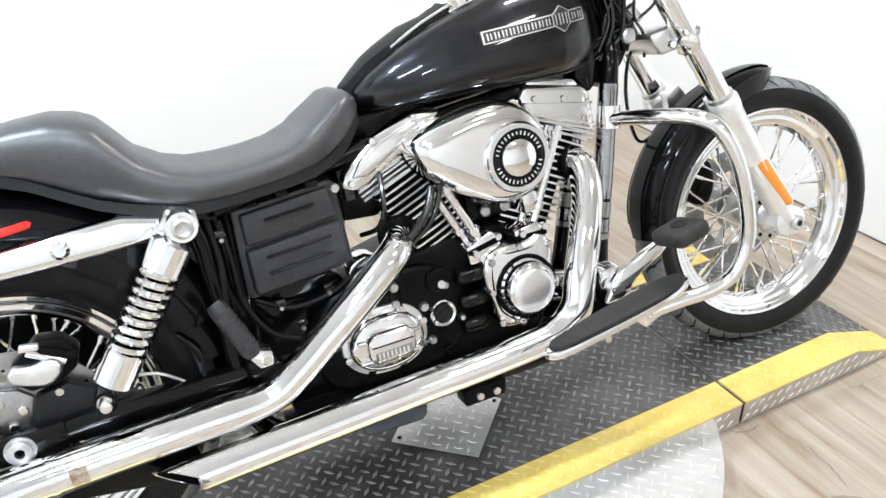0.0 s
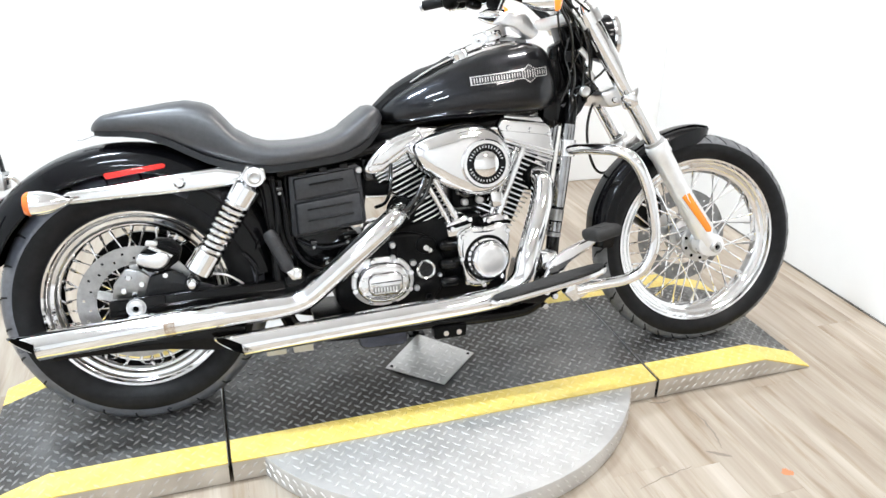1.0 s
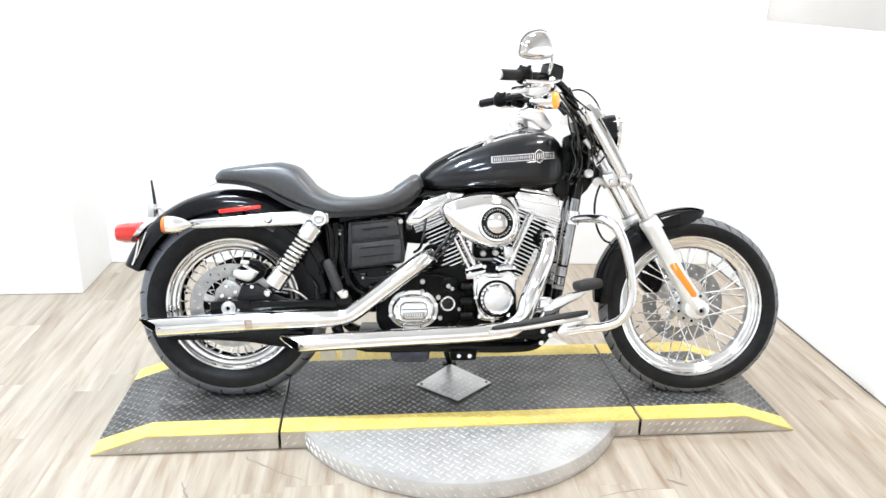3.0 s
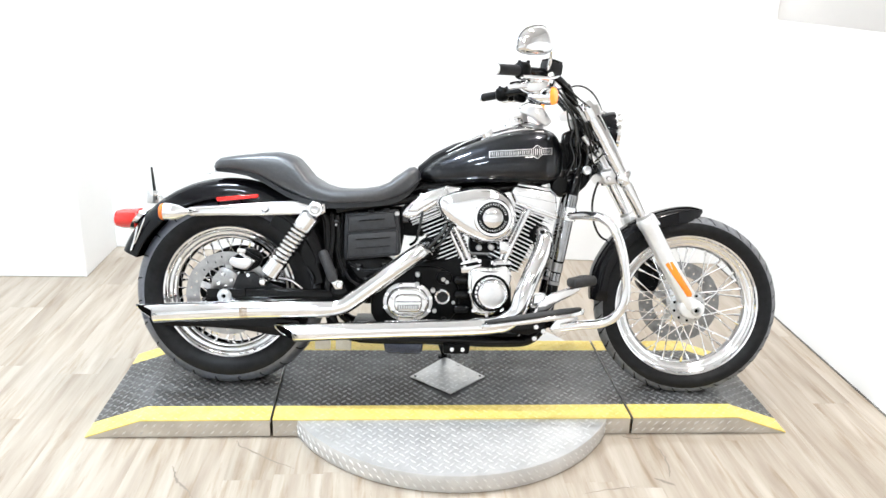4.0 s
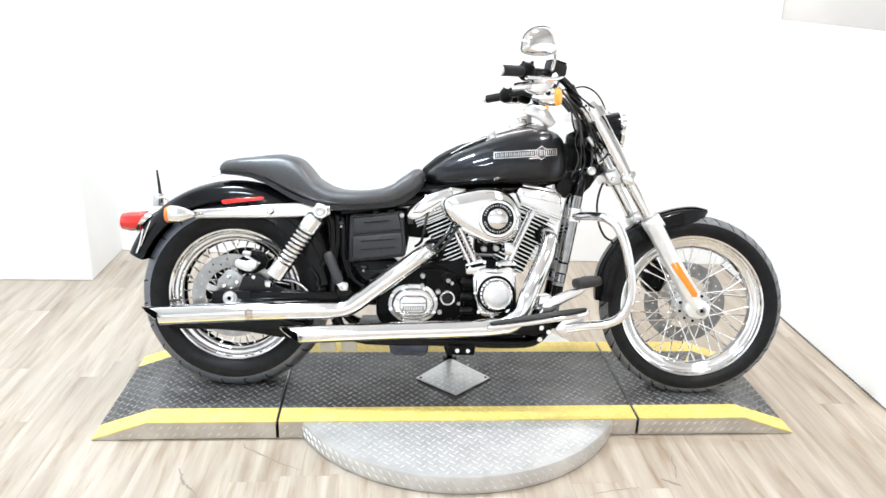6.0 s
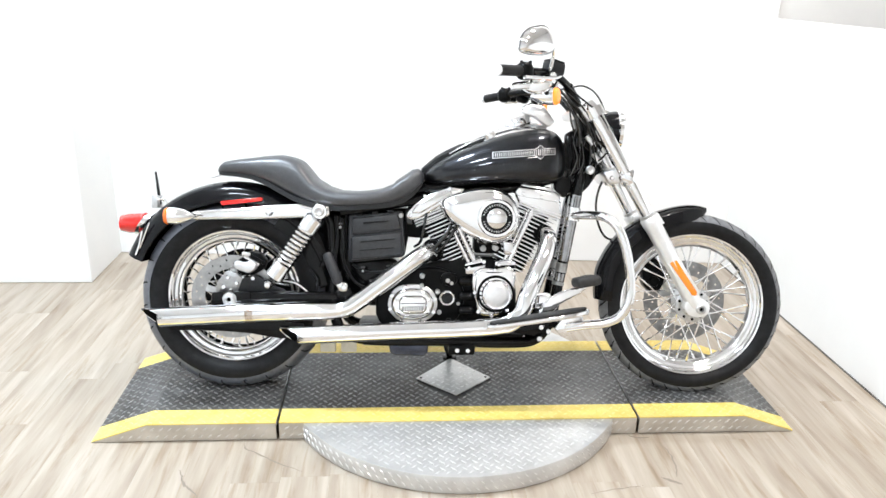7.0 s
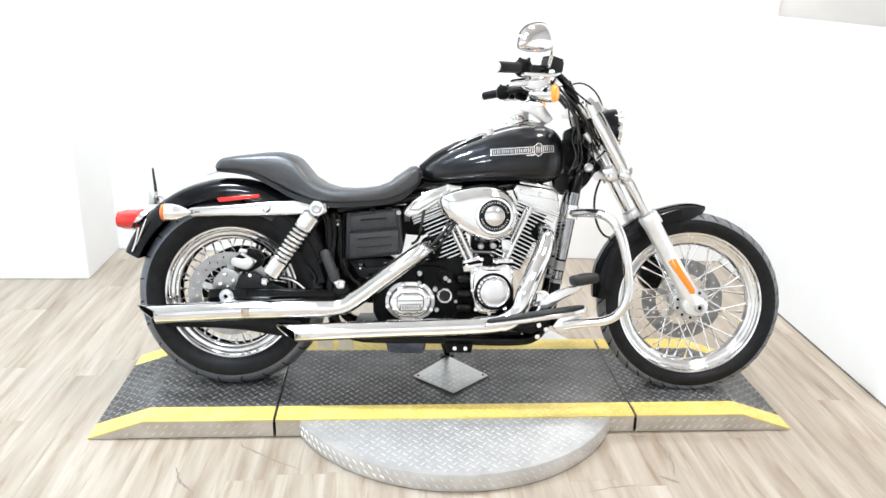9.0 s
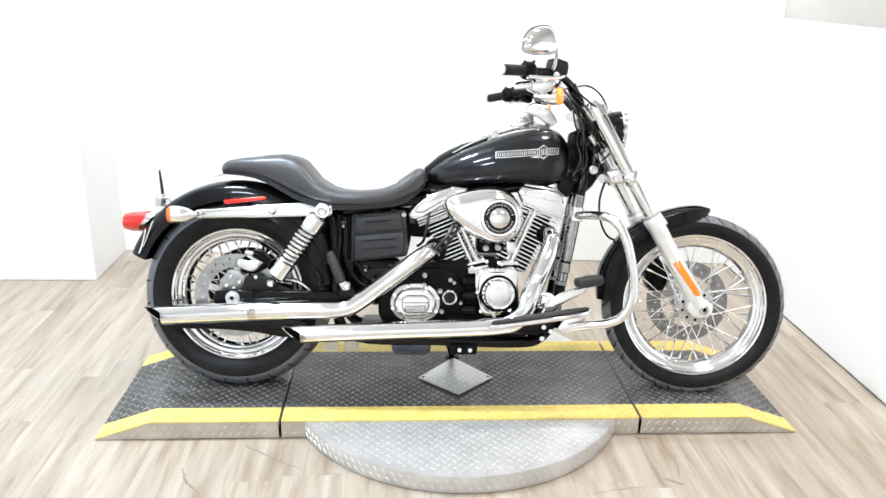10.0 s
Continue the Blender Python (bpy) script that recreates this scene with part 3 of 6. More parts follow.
def grooves(root, profile, n, kind):
    """Tread grooves: short slanted bars that follow the crown and shoulder of the tyre."""
    top = [p for p in profile if p[1] >= max(profile)[1]]
    ws, rs = [p[0] for p in reversed(top)], [p[1] for p in reversed(top)]
    hw = ws[-1]
    fr = [0.10, 0.42, 0.70, 0.93]
    da = [0.0, 0.05, 0.065, 0.12] if kind == "front" else [0.0, 0.07, 0.13, 0.15]
    wide = [0.013, 0.013, 0.012, 0.007]
    verts, faces = [], []
    for i in range(n):
        for side in (-1, 1):
            a0 = 2 * math.pi * (i + (0.5 if side > 0 else 0)) / n
            k0 = len(verts)
            steps = 12
            for e in range(steps + 1):
                f = fr[0] + (fr[-1] - fr[0]) * e / steps
                ww = f * hw
                rr = float(np.interp(ww, ws, rs)) + 0.0010
                a = a0 + float(np.interp(f, fr, da))
                th = float(np.interp(f, fr, wide))
                for q in (-th, th):
                    verts.append((rr * math.sin(a + q), side * (ww + 0.0006), rr * math.cos(a + q)))
            for e in range(steps):
                k = k0 + 2 * e
                faces.append((k, k + 1, k + 3, k + 2))
    me = bpy.data.meshes.new("tread_groove")
    me.from_pydata(verts, [], faces)
    me.materials.append(groove)
    ob = new("tread_groove", me)
    ob.parent = root
    return tagged(ob, kind="stuff")


grooves(front, FRONT_TYRE, 38, "front")
grooves(rear, REAR_TYRE, 24, "rear")


def brake_disc(root, w, r0, r1, material):
    """A disc of small cells, some of them left open as drilled holes."""
    y, n, m = -w, 120, 7
    bm = bmesh.new()
    lay = []
    for dy in (-0.0025, 0.0025):
        lay.append([[bm.verts.new(((r0 + (r1 - r0) * j / m) * math.sin(2 * math.pi * i / n), y + dy, (r0 + (r1 - r0) * j / m) * math.cos(2 * math.pi * i / n))) for j in range(m + 1)] for i in range(n)])
    gone = {(i, j) for i in range(n) for j in range(m) if (j == 2 and i % 8 == 0) or (j == 4 and i % 8 == 4)}
    for i in range(n):
        k = (i + 1) % n
        for j in range(m):
            if (i, j) in gone:
                for (p, q) in (((i, j), (k, j)), ((k, j), (k, j + 1)), ((k, j + 1), (i, j + 1)), ((i, j + 1), (i, j))):
                    bm.faces.new((lay[0][p[0]][p[1]], lay[0][q[0]][q[1]], lay[1][q[0]][q[1]], lay[1][p[0]][p[1]]))
                continue
            for l in lay:
                bm.faces.new((l[i][j], l[k][j], l[k][j + 1], l[i][j + 1]))
        for j in (0, m):
            bm.faces.new((lay[0][i][j], lay[0][k][j], lay[1][k][j], lay[1][i][j]))
    part("brake_disc", bm, material, root, "drilled steel brake disc")
    part("disc_carrier", lathe([(-0.004, 0.03), (-0.004, r0 * 0.62), (0.004, r0 * 0.62), (0.004, 0.03)], (0, y, 0), n=32, closed=True), alloy, root)
    for k in range(5):
        part("carrier_arm", block((0.022, 0.005, r0 * 0.62), (0, 0, 0), 0.001, 1, pose(0, 0, 0, 0, 72 * k, 0) @ pose(0, 0, r0 * 0.78)), alloy, root).location = (0, y, 0)


brake_disc(rear, 0.080, 0.100, 0.147, steel)
brake_disc(front, -0.066, 0.098, 0.150, darksteel)
part("pulley", lathe([(-0.014, 0.04), (-0.014, 0.148), (-0.010, 0.153), (0.010, 0.153), (0.014, 0.148), (0.014, 0.04)], (0, 0.108, 0), n=64, closed=True), wrinkle, rear, "black belt pulley")
cap = part("hub_cap", lathe([(0, 0.062), (0.005, 0.062), (0.007, 0.058), (0.007, 0.040), (0.016, 0.036), (0.024, 0.026), (0.026, 0)], (0, -0.050, 0), (0, -1, 0), 40), alloy, front, "polished hub flange")
for k in range(10):
    a = 2 * math.pi * k / 10
    part("flange_hole", lathe([(0, 0.0052), (0.0008, 0.0052), (0.0008, 0)], (0.050 * math.sin(a), -0.0572, 0.050 * math.cos(a)), (0, -1, 0), 10), dark, cap)


# rear end
def arc_shell(name, centre, table, half, material, parent, label="", thick=0.003, round_r=0.03, n=44, chrome_edge=None):
    """A mudguard: table rows are (angle in degrees, outer radius, skirt radius); half is its half width."""
    rings, full, full_r = [], half, round_r
    a0, a1 = table[0][0], table[-1][0]
    for i in range(n + 1):
        ang = a0 + (a1 - a0) * i / n
        ro, rs, *more = interp(table, ang)
        half = full * (more[0] if more else 1.0)
        round_r = min(full_r, half * 0.8)
        sec = []
        for k in range(7):
            t = math.pi / 2 * k / 6
            sec.append((half - round_r + round_r * math.sin(t), ro - round_r * 1.3 + round_r * 1.3 * math.cos(t)))
        prof = [(0, ro + 0.006), (half * 0.35, ro + 0.004)] + sec + [(half + 0.002, (sec[-1][1] + rs) / 2), (half, rs)]
        prof = [(-w, r) for w, r in reversed(prof[1:])] + prof
        inn = [(w * (1 - thick / half), r - thick if abs(w) < half * 0.95 else r) for w, r in reversed(prof)]
        ring = []
        for w, r in prof + inn:
            a = radians(ang)
            ring.append(L(centre[0] + r * math.cos(a), centre[1] + r * math.sin(a), w))
        rings.append(ring)
    return part(name, loft(rings), material, parent, label, angle=50)


fender_t = [(20, 0.400, 0.345), (60, 0.405, 0.300), (90, 0.438, 0.272), (112, 0.447, 0.282), (130, 0.434, 0.300), (142, 0.415, 0.312), (150, 0.402, 0.318), (159, 0.392, 0.322)]
rear_fender = arc_shell("rear_fender", RA, fender_t[::-1], 0.098, paint, bike, "glossy black rear mudguard", round_r=0.05)
part("fender_trim", slab(rounded([(-0.330, 0.560), (-0.340, 0.515), (-0.352, 0.480), (-0.346, 0.480), (-0.334, 0.515), (-0.324, 0.560)], 3), 0.096, 0.102, 0.001, 1), chrome, rear_fender, "chrome edge trim")
part("fender_trim", tube([L(-0.300 - 0.012 * k, 0.592 - 0.030 * k, 0.0995 - 0.001 * k) for k in range(4)], 0.003, 8, 3), chrome, rear_fender, "chrome edge trim")
inner = [(8, 0.352, 0.300), (20, 0.350, 0.292), (60, 0.352, 0.288)]
arc_shell("inner_fender", RA, inner, 0.094, enamel, bike, round_r=0.02, n=16)
part("side_reflector", slab([(-0.055, 0.668), (-0.049, 0.656), (0.088, 0.674), (0.092, 0.681), (0.086, 0.686), (-0.052, 0.671)], 0.092, 0.1035, 0.0015, 2), redlens, rear_fender, "long red reflector")

strut_o = [(-0.150, 0.624), (-0.137, 0.637), (-0.013, 0.647), (0.121, 0.662), (0.217, 0.668), (0.262, 0.658), (0.300, 0.650), (0.290, 0.620), (0.226, 0.619), (0.102, 0.613), (-0.013, 0.611), (-0.137, 0.606)]
for s in (1, -1):
    st = part("fender_strut", slab(strut_o, 0.104 * s, 0.146 * s, 0.013, 4), chrome, bike, "chrome mudguard strut")
    if s > 0:
        part("strut_bolt", lathe([(0, 0.0145), (0.006, 0.0145), (0.012, 0.009), (0.012, 0)], L(0.124, 0.640, 0.1455), (0, -1, 0), 20), chrome, st)


def bullet_signal(u, v, w, back, stalk, out=0.0):
    """A chrome bullet indicator; back: -1 lens to the rear, 1 to the front."""
    body = part("turn_signal", lathe([(-0.060, 0), (-0.058, 0.006), (-0.045, 0.014), (-0.025, 0.023), (0.0, 0.0285), (0.022, 0.0290), (0.024, 0.027)], L(u, v, w), (back, -out, 0), 28), chrome, bike, "chrome bullet indicator")
    part("lens", lathe([(0.022, 0.0285), (0.028, 0.0285), (0.036, 0.024), (0.040, 0.012), (0.041, 0)], L(u, v, w), (back, -out, 0), 28), amber if back < 0 else litamber, body, "amber lens" if back < 0 else "lit amber lens")
    part("stalk", tube(stalk, 0.008, 10), chrome, body)
    return body


bullet_signal(-0.178, 0.622, 0.195, -1, [L(-0.15, 0.622, 0.18), L(-0.12, 0.622, 0.13)])
bullet_signal(-0.178, 0.622, -0.195, -1, [L(-0.15, 0.622, -0.18), L(-0.12, 0.622, -0.13)])

# tail lamp and number plate bracket
tail = part("tail_light", loft([[L(-0.432 + 0.008 * abs(math.cos(a)), 0.583 + 0.030 * math.sin(a), 0.055 * math.cos(a)) for a in [2 * math.pi * k / 20 for k in range(20)]],
                                [L(-0.40, 0.583 + 0.036 * math.sin(a), 0.062 * math.cos(a)) for a in [2 * math.pi * k / 20 for k in range(20)]],
                                [L(-0.350, 0.585 + 0.037 * math.sin(a), 0.063 * math.cos(a)) for a in [2 * math.pi * k / 20 for k in range(20)]]]), redlens, bike, "red tail lamp lens")
part("tail_base", loft([[L(-0.352 + 0.028 * math.sin(a), 0.585 + 0.041 * math.sin(a), 0.066 * math.cos(a)) for a in [2 * math.pi * k / 20 for k in range(20)]],
                        [L(-0.335 + 0.034 * math.sin(a), 0.585 + 0.040 * math.sin(a), 0.060 * math.cos(a)) for a in [2 * math.pi * k / 20 for k in range(20)]]]), chrome, tail, "chrome lamp base")
plate = part("plate_bracket", slab([(-0.300, 0.650), (-0.306, 0.700), (-0.313, 0.768), (-0.309, 0.769), (-0.300, 0.715), (-0.292, 0.652)], -0.006, 0.006, 0.001, 1), plastic, bike, "thin dark plate bracket")
part("bracket_arm", tube([L(-0.300, 0.668, 0.02), L(-0.278, 0.672, 0.02), L(-0.262, 0.655, 0.02)], 0.006, 8, 3), chrome, plate)
part("bracket_foot", block((0.022, 0.06, 0.045), L(-0.306, 0.662, 0.0), 0.003), alloy, plate)
part("fender_tab", slab([(-0.120, 0.752), (-0.112, 0.748), (-0.030, 0.772), (-0.036, 0.778)], -0.012, 0.012, 0.001, 1), chrome, bike)

# seat
seat_t = [(-0.078, 0.782, 0.770, 0.040), (-0.068, 0.797, 0.766, 0.066), (-0.050, 0.810, 0.763, 0.083), (0.000, 0.819, 0.760, 0.094), (0.050, 0.825, 0.752, 0.100), (0.100, 0.832, 0.733, 0.104),
          (0.150, 0.836, 0.705, 0.110), (0.190, 0.828, 0.684, 0.117), (0.215, 0.816, 0.675, 0.122), (0.240, 0.787, 0.667, 0.128), (0.265, 0.755, 0.661, 0.134), (0.300, 0.734, 0.654, 0.141),
          (0.350, 0.718, 0.650, 0.147), (0.400, 0.716, 0.653, 0.148), (0.450, 0.719, 0.657, 0.144), (0.500, 0.728, 0.661, 0.136), (0.540, 0.745, 0.666, 0.127), (0.580, 0.773, 0.680, 0.116),
          (0.610, 0.794, 0.700, 0.106), (0.630, 0.797, 0.722, 0.096), (0.645, 0.785, 0.742, 0.082), (0.651, 0.772, 0.755, 0.06)]
rings = []
for i in range(90):
    u = -0.078 + 0.729 * i / 89
    top, bot, hw = interp(seat_t, u)
    h = top - bot
    ring = []
    for k in range(28):
        a = 2 * math.pi * k / 28
        c, s_ = math.cos(a), math.sin(a)
        w = hw * abs(c) ** 0.55 * (1 if c > 0 else -1)
        v = (top + bot) / 2 + h / 2 * abs(s_) ** 0.62 * (1 if s_ > 0 else -1)
        if s_ > 0:
            dip = 0.010 * (1 - (w / hw) ** 2) if 0.3 < u < 0.55 else 0
            v -= dip * 0.5
        ring.append(L(u, v, w))
    rings.append(ring)
seat = part("seat", loft(rings), vinyl, bike, "black vinyl two-up seat", angle=70)
part("seat_base", loft([[L(p[0], p[2] - 0.004, p[3] * 0.95), L(p[0], p[2] - 0.004, -p[3] * 0.95), L(p[0], p[2] + 0.014, -p[3] * 0.92), L(p[0], p[2] + 0.014, p[3] * 0.92)] for p in seat_t[1:-1]]), plastic, seat)

# tank
tank_t = [(0.650, 0.757, 0.778, 0.018), (0.660, 0.750, 0.792, 0.040), (0.685, 0.746, 0.812, 0.066), (0.720, 0.745, 0.834, 0.087), (0.770, 0.746, 0.860, 0.106), (0.820, 0.748, 0.882, 0.120),
          (0.880, 0.750, 0.905, 0.132), (0.940, 0.752, 0.924, 0.139), (1.000, 0.753, 0.937, 0.142), (1.050, 0.754, 0.943, 0.140), (1.085, 0.757, 0.941, 0.134), (1.112, 0.762, 0.931, 0.122),
          (1.130, 0.770, 0.915, 0.105), (1.143, 0.782, 0.893, 0.083), (1.151, 0.800, 0.865, 0.055), (1.154, 0.820, 0.845, 0.025)]
rings = []
us = [0.650 + 0.504 * (0.5 - 0.5 * math.cos(math.pi * i / 69)) for i in range(70)]
for u in us:
    bot, top, hw = interp(tank_t, u)
    h = top - bot
    sec = [(0.0, 0.0), (0.55, 0.0), (0.80, 0.02), (0.93, 0.09), (0.985, 0.20), (1.0, 0.33), (0.985, 0.46), (0.94, 0.60), (0.86, 0.74), (0.74, 0.87), (0.60, 0.96), (0.45, 1.0), (0.30, 0.995), (0.14, 0.97), (0.0, 0.96)]
    sec = sec + [(-x, y) for x, y in reversed(sec[1:-1])]
    rings.append([L(u, bot + h * y, hw * x) for x, y in sec])
tank = part("fuel_tank", loft(rings), tankpaint, bike, "glossy black teardrop fuel tank", angle=75)
part("tank_seam", tube([L(u, interp(tank_t, u)[0] + 0.005, interp(tank_t, u)[2] * 0.80) for u in [0.68 + 0.03 * k for k in range(16)]], 0.004, 8, 2), paint, tank)


def side_w(u, v):
    bot, top, hw = interp(tank_t, u)
    y = (v - bot) / (top - bot)
    return hw * float(np.interp(y, [0.09, 0.2, 0.33, 0.46, 0.6, 0.74, 0.87], [0.93, 0.985, 1.0, 0.985, 0.94, 0.86, 0.74]))


def bv(u):
    return 0.846 + (u - 0.886) * 0.083


def strip_on_tank(u0, u1, half, lift, material, parent, name, label="", n=24):
    """A band that follows the tank's side from u0 to u1; half gives its half height at u."""
    rings = []
    for i in range(n + 1):
        u = u0 + (u1 - u0) * i / n
        vs = [bv(u) + half(u) * k for k in (-1, -0.5, 0, 0.5, 1)]
        rings.append([L(u, v, side_w(u, v) + lift) for v in vs] + [L(u, v, side_w(u, v) - 0.002) for v in reversed(vs)])
    return part(name, loft(rings), material, parent, label, angle=25)


def shield_half(u):
    d = abs(u - 1.048)
    return max(0.0115, 0.0245 - d * 0.75)


badge = strip_on_tank(0.884, 1.102, shield_half, 0.0032, alloy, tank, "tank_badge", "chrome bar-shaped tank badge with a shield", 60)
strip_on_tank(0.8875, 1.0985, lambda u: shield_half(u) - 0.0022, 0.0038, letterfield, badge, "badge_field", "", 60)
for k in range(14):
    u = 0.8925 + 0.0148 * k
    tall = 0.0062 if k not in (9, 10, 11) else 0.0105
    strip_on_tank(u, u + 0.0026, lambda q: tall, 0.0048, alloy, badge, "badge_mark", "", 2)
    strip_on_tank(u + 0.0068, u + 0.0092, lambda q: tall * 0.9, 0.0048, alloy, badge, "badge_mark", "", 2)

# tank console, cap and gauge
cons = [(0.640, 0.792, 0.018, 0.006), (0.660, 0.808, 0.024, 0.008), (0.690, 0.832, 0.030, 0.010), (0.720, 0.849, 0.034, 0.011), (0.770, 0.873, 0.040, 0.012), (0.820, 0.886, 0.044, 0.013), (0.860, 0.903, 0.048, 0.016)]
part("console_tail", loft([[L(u, v + h * (1 - (w / hw) ** 2), w) for w in np.linspace(-hw, hw, 9)] + [L(u, v - 0.035, hw), L(u, v - 0.035, -hw)] for u, v, hw, h in cons]), plastic, tank, "black console strap")
cons = [(0.850, 0.897, 0.044, 0.012), (0.90, 0.918, 0.055, 0.020), (0.96, 0.936, 0.060, 0.026), (1.02, 0.943, 0.058, 0.028), (1.07, 0.940, 0.048, 0.022), (1.10, 0.930, 0.03, 0.012)]
part("console", loft([[L(u, v + h * (1 - (w / hw) ** 2) ** 0.7, w) for w in np.linspace(-hw, hw, 13)] + [L(u, v - 0.02, hw), L(u, v - 0.02, -hw)] for u, v, hw, h in cons]), chrome, tank, "chrome tank console")
part("fuel_cap", lathe([(0, 0.030), (0.014, 0.030), (0.020, 0.025), (0.022, 0)], L(0.885, 0.912, 0.030), (-0.35, -0.12, 1), 28), chrome, tank, "chrome filler cap")
for s in (1, -1):
    part("console_trim", tube([L(u, v + 0.001, hw * s) for u, v, hw, h in [(0.74, 0.850, 0.036, 0), (0.80, 0.883, 0.043, 0), (0.86, 0.908, 0.048, 0), (0.92, 0.930, 0.056, 0), (0.98, 0.945, 0.060, 0), (1.04, 0.946, 0.055, 0)]], 0.004, 8, 4), chrome, tank)
part("gauge", lathe([(0, 0.050), (0.02, 0.052), (0.030, 0.046), (0.028, 0.040), (0.028, 0)], L(0.985, 0.955, 0.0), (-0.35, 0, 1), 32), chrome, tank, "chrome speedometer housing")

# battery box and side panel
box_o = [(0.388, 0.628), (0.480, 0.636), (0.566, 0.647), (0.578, 0.640), (0.587, 0.492), (0.578, 0.484), (0.396, 0.462), (0.386, 0.470)]
cover = part("side_cover", slab(box_o, 0.02, 0.088, 0.005, 2), coverplastic, bike, "black moulded plastic battery cover")
part("upper_panel", slab([(0.398, 0.620), (0.562, 0.638), (0.574, 0.582), (0.400, 0.562)], 0.080, 0.102, 0.005, 2, 0.96), coverplastic, cover)
part("lower_panel", slab([(0.396, 0.556), (0.576, 0.575), (0.580, 0.492), (0.398, 0.470)], 0.080, 0.106, 0.006, 2, 0.95), coverplastic, cover)
for v0, k0, k1 in ((0.600, 0.44, 0.53), (0.535, 0.43, 0.55), (0.505, 0.43, 0.55)):
    part("rib", slab([(k0, v0 - 0.002 + (k0 - 0.4) * 0.1), (k1, v0 - 0.002 + (k1 - 0.4) * 0.1), (k1, v0 + 0.002 + (k1 - 0.4) * 0.1), (k0, v0 + 0.002 + (k0 - 0.4) * 0.1)], 0.098, 0.112, 0.0015, 1), plastic, cover)
for u in (0.425, 0.48, 0.535):
    part("clip", block((0.022, 0.02, 0.012), L(u, 0.640 + (u - 0.48) * 0.1, 0.085), 0.003), plastic, cover)
bolt(cover, 0.572, 0.632, 0.1, 0.009, 0.008, alloy)

# frame
frame_o = new("bike_frame")
frame_o.parent = bike
frame_o["label"] = "black enamelled steel frame"
for s in (1, -1):
    part("downtube", tube([L(1.212, 0.800, 0.035 * s), L(1.196, 0.735, 0.058 * s), L(1.165, 0.560, 0.064 * s), L(1.135, 0.400, 0.070 * s), L(1.110, 0.280, 0.085 * s), L(1.060, 0.205, 0.10 * s), L(0.96, 0.190, 0.115 * s), L(0.70, 0.196, 0.125 * s), L(0.45, 0.198, 0.125 * s), L(0.36, 0.24, 0.12 * s), L(0.34, 0.36, 0.11 * s)], 0.0195, 14, 5), enamel, frame_o)
    part("tube_cover", tube([L(1.192, 0.712, 0.059 * s), L(1.165, 0.560, 0.064 * s), L(1.150, 0.478, 0.066 * s)], 0.0208, 18, 4), blackchrome, frame_o, "dark chrome tube cover")
    part("tube_cover", tube([L(1.141, 0.434, 0.068 * s), L(1.136, 0.407, 0.069 * s)], 0.0208, 18, 2), blackchrome, frame_o, "dark chrome tube cover")
    part("rear_tube", tube([L(0.34, 0.36, 0.11 * s), L(0.335, 0.52, 0.10 * s), L(0.30, 0.640, 0.10 * s), L(0.10, 0.640, 0.098 * s)], 0.017, 12, 5), enamel, frame_o)
    part("upper_tube", tube([L(1.20, 0.80, 0.03 * s), L(1.0, 0.740, 0.05 * s), L(0.66, 0.690, 0.075 * s), L(0.36, 0.640, 0.095 * s)], 0.017, 12, 4), enamel, frame_o)
    part("tube_clamp", tube([L(1.148, 0.470, 0.066 * s), L(1.142, 0.438, 0.068 * s)], 0.0215, 14), steel, frame_o)
    part("tube_clamp", tube([L(1.136, 0.404, 0.069 * s), L(1.134, 0.392, 0.0695 * s)], 0.0215, 14), steel, frame_o)
part("backbone", tube([L(1.21, 0.83, 0), L(1.0, 0.775, 0), L(0.66, 0.725, 0), L(0.40, 0.64, 0)], 0.030, 16, 4), enamel, frame_o)
part("steering_head", tube([L(1.205, 0.935, 0), L(1.275, 0.790, 0)], 0.036, 24), enamel, frame_o)
part("gusset", slab([(1.13, 0.745), (1.14, 0.90), (1.22, 0.90), (1.275, 0.80), (1.24, 0.745), (1.195, 0.70)], -0.045, 0.045, 0.008, 2), enamel, frame_o)
part("neck_bolt", lathe([(0, 0.0155), (0.008, 0.0155), (0.012, 0.012), (0.010, 0.006), (0.010, 0)], L(1.234, 0.802, 0.075), (0, -1, 0), 20), alloy, frame_o)
part("engine_mount", slab([(1.02, 0.20), (1.10, 0.21), (1.12, 0.30), (1.05, 0.31)], -0.07, 0.09, 0.006, 2), enamel, frame_o)
part("cross_plate", slab([(0.44, 0.165), (0.96, 0.165), (1.0, 0.24), (0.42, 0.24)], -0.11, 0.085, 0.008, 2), wrinkle, frame_o)
part("oil_pan", slab([(0.540, 0.152), (0.550, 0.140), (0.660, 0.138), (0.672, 0.148), (0.676, 0.190), (0.532, 0.194)], -0.09, 0.124, 0.007, 3), panpaint, frame_o, "blue-grey oil pan")
part("skid_rail", slab([(0.40, 0.186), (0.98, 0.182), (1.02, 0.222), (0.40, 0.226)], 0.07, 0.118, 0.006, 2), wrinkle, frame_o, "black lower frame rail")
part("lower_bracket", slab([(0.745, 0.148), (0.835, 0.150), (0.840, 0.186), (0.745, 0.184)], 0.10, 0.150, 0.006, 2), wrinkle, frame_o)
for u in (0.775, 0.812):
    bolt(frame_o, u, 0.168, 0.150, 0.009, 0.01)
part("seat_post_panel", slab([(0.255, 0.64), (0.39, 0.64), (0.40, 0.34), (0.30, 0.33), (0.31, 0.47)], -0.07, 0.065, 0.01, 2), enamel, frame_o)
part("under_panel", slab([(0.38, 0.47), (0.585, 0.49), (0.598, 0.56), (0.598, 0.655), (0.38, 0.64)], -0.08, 0.045, 0.008, 2), wrinkle, frame_o)
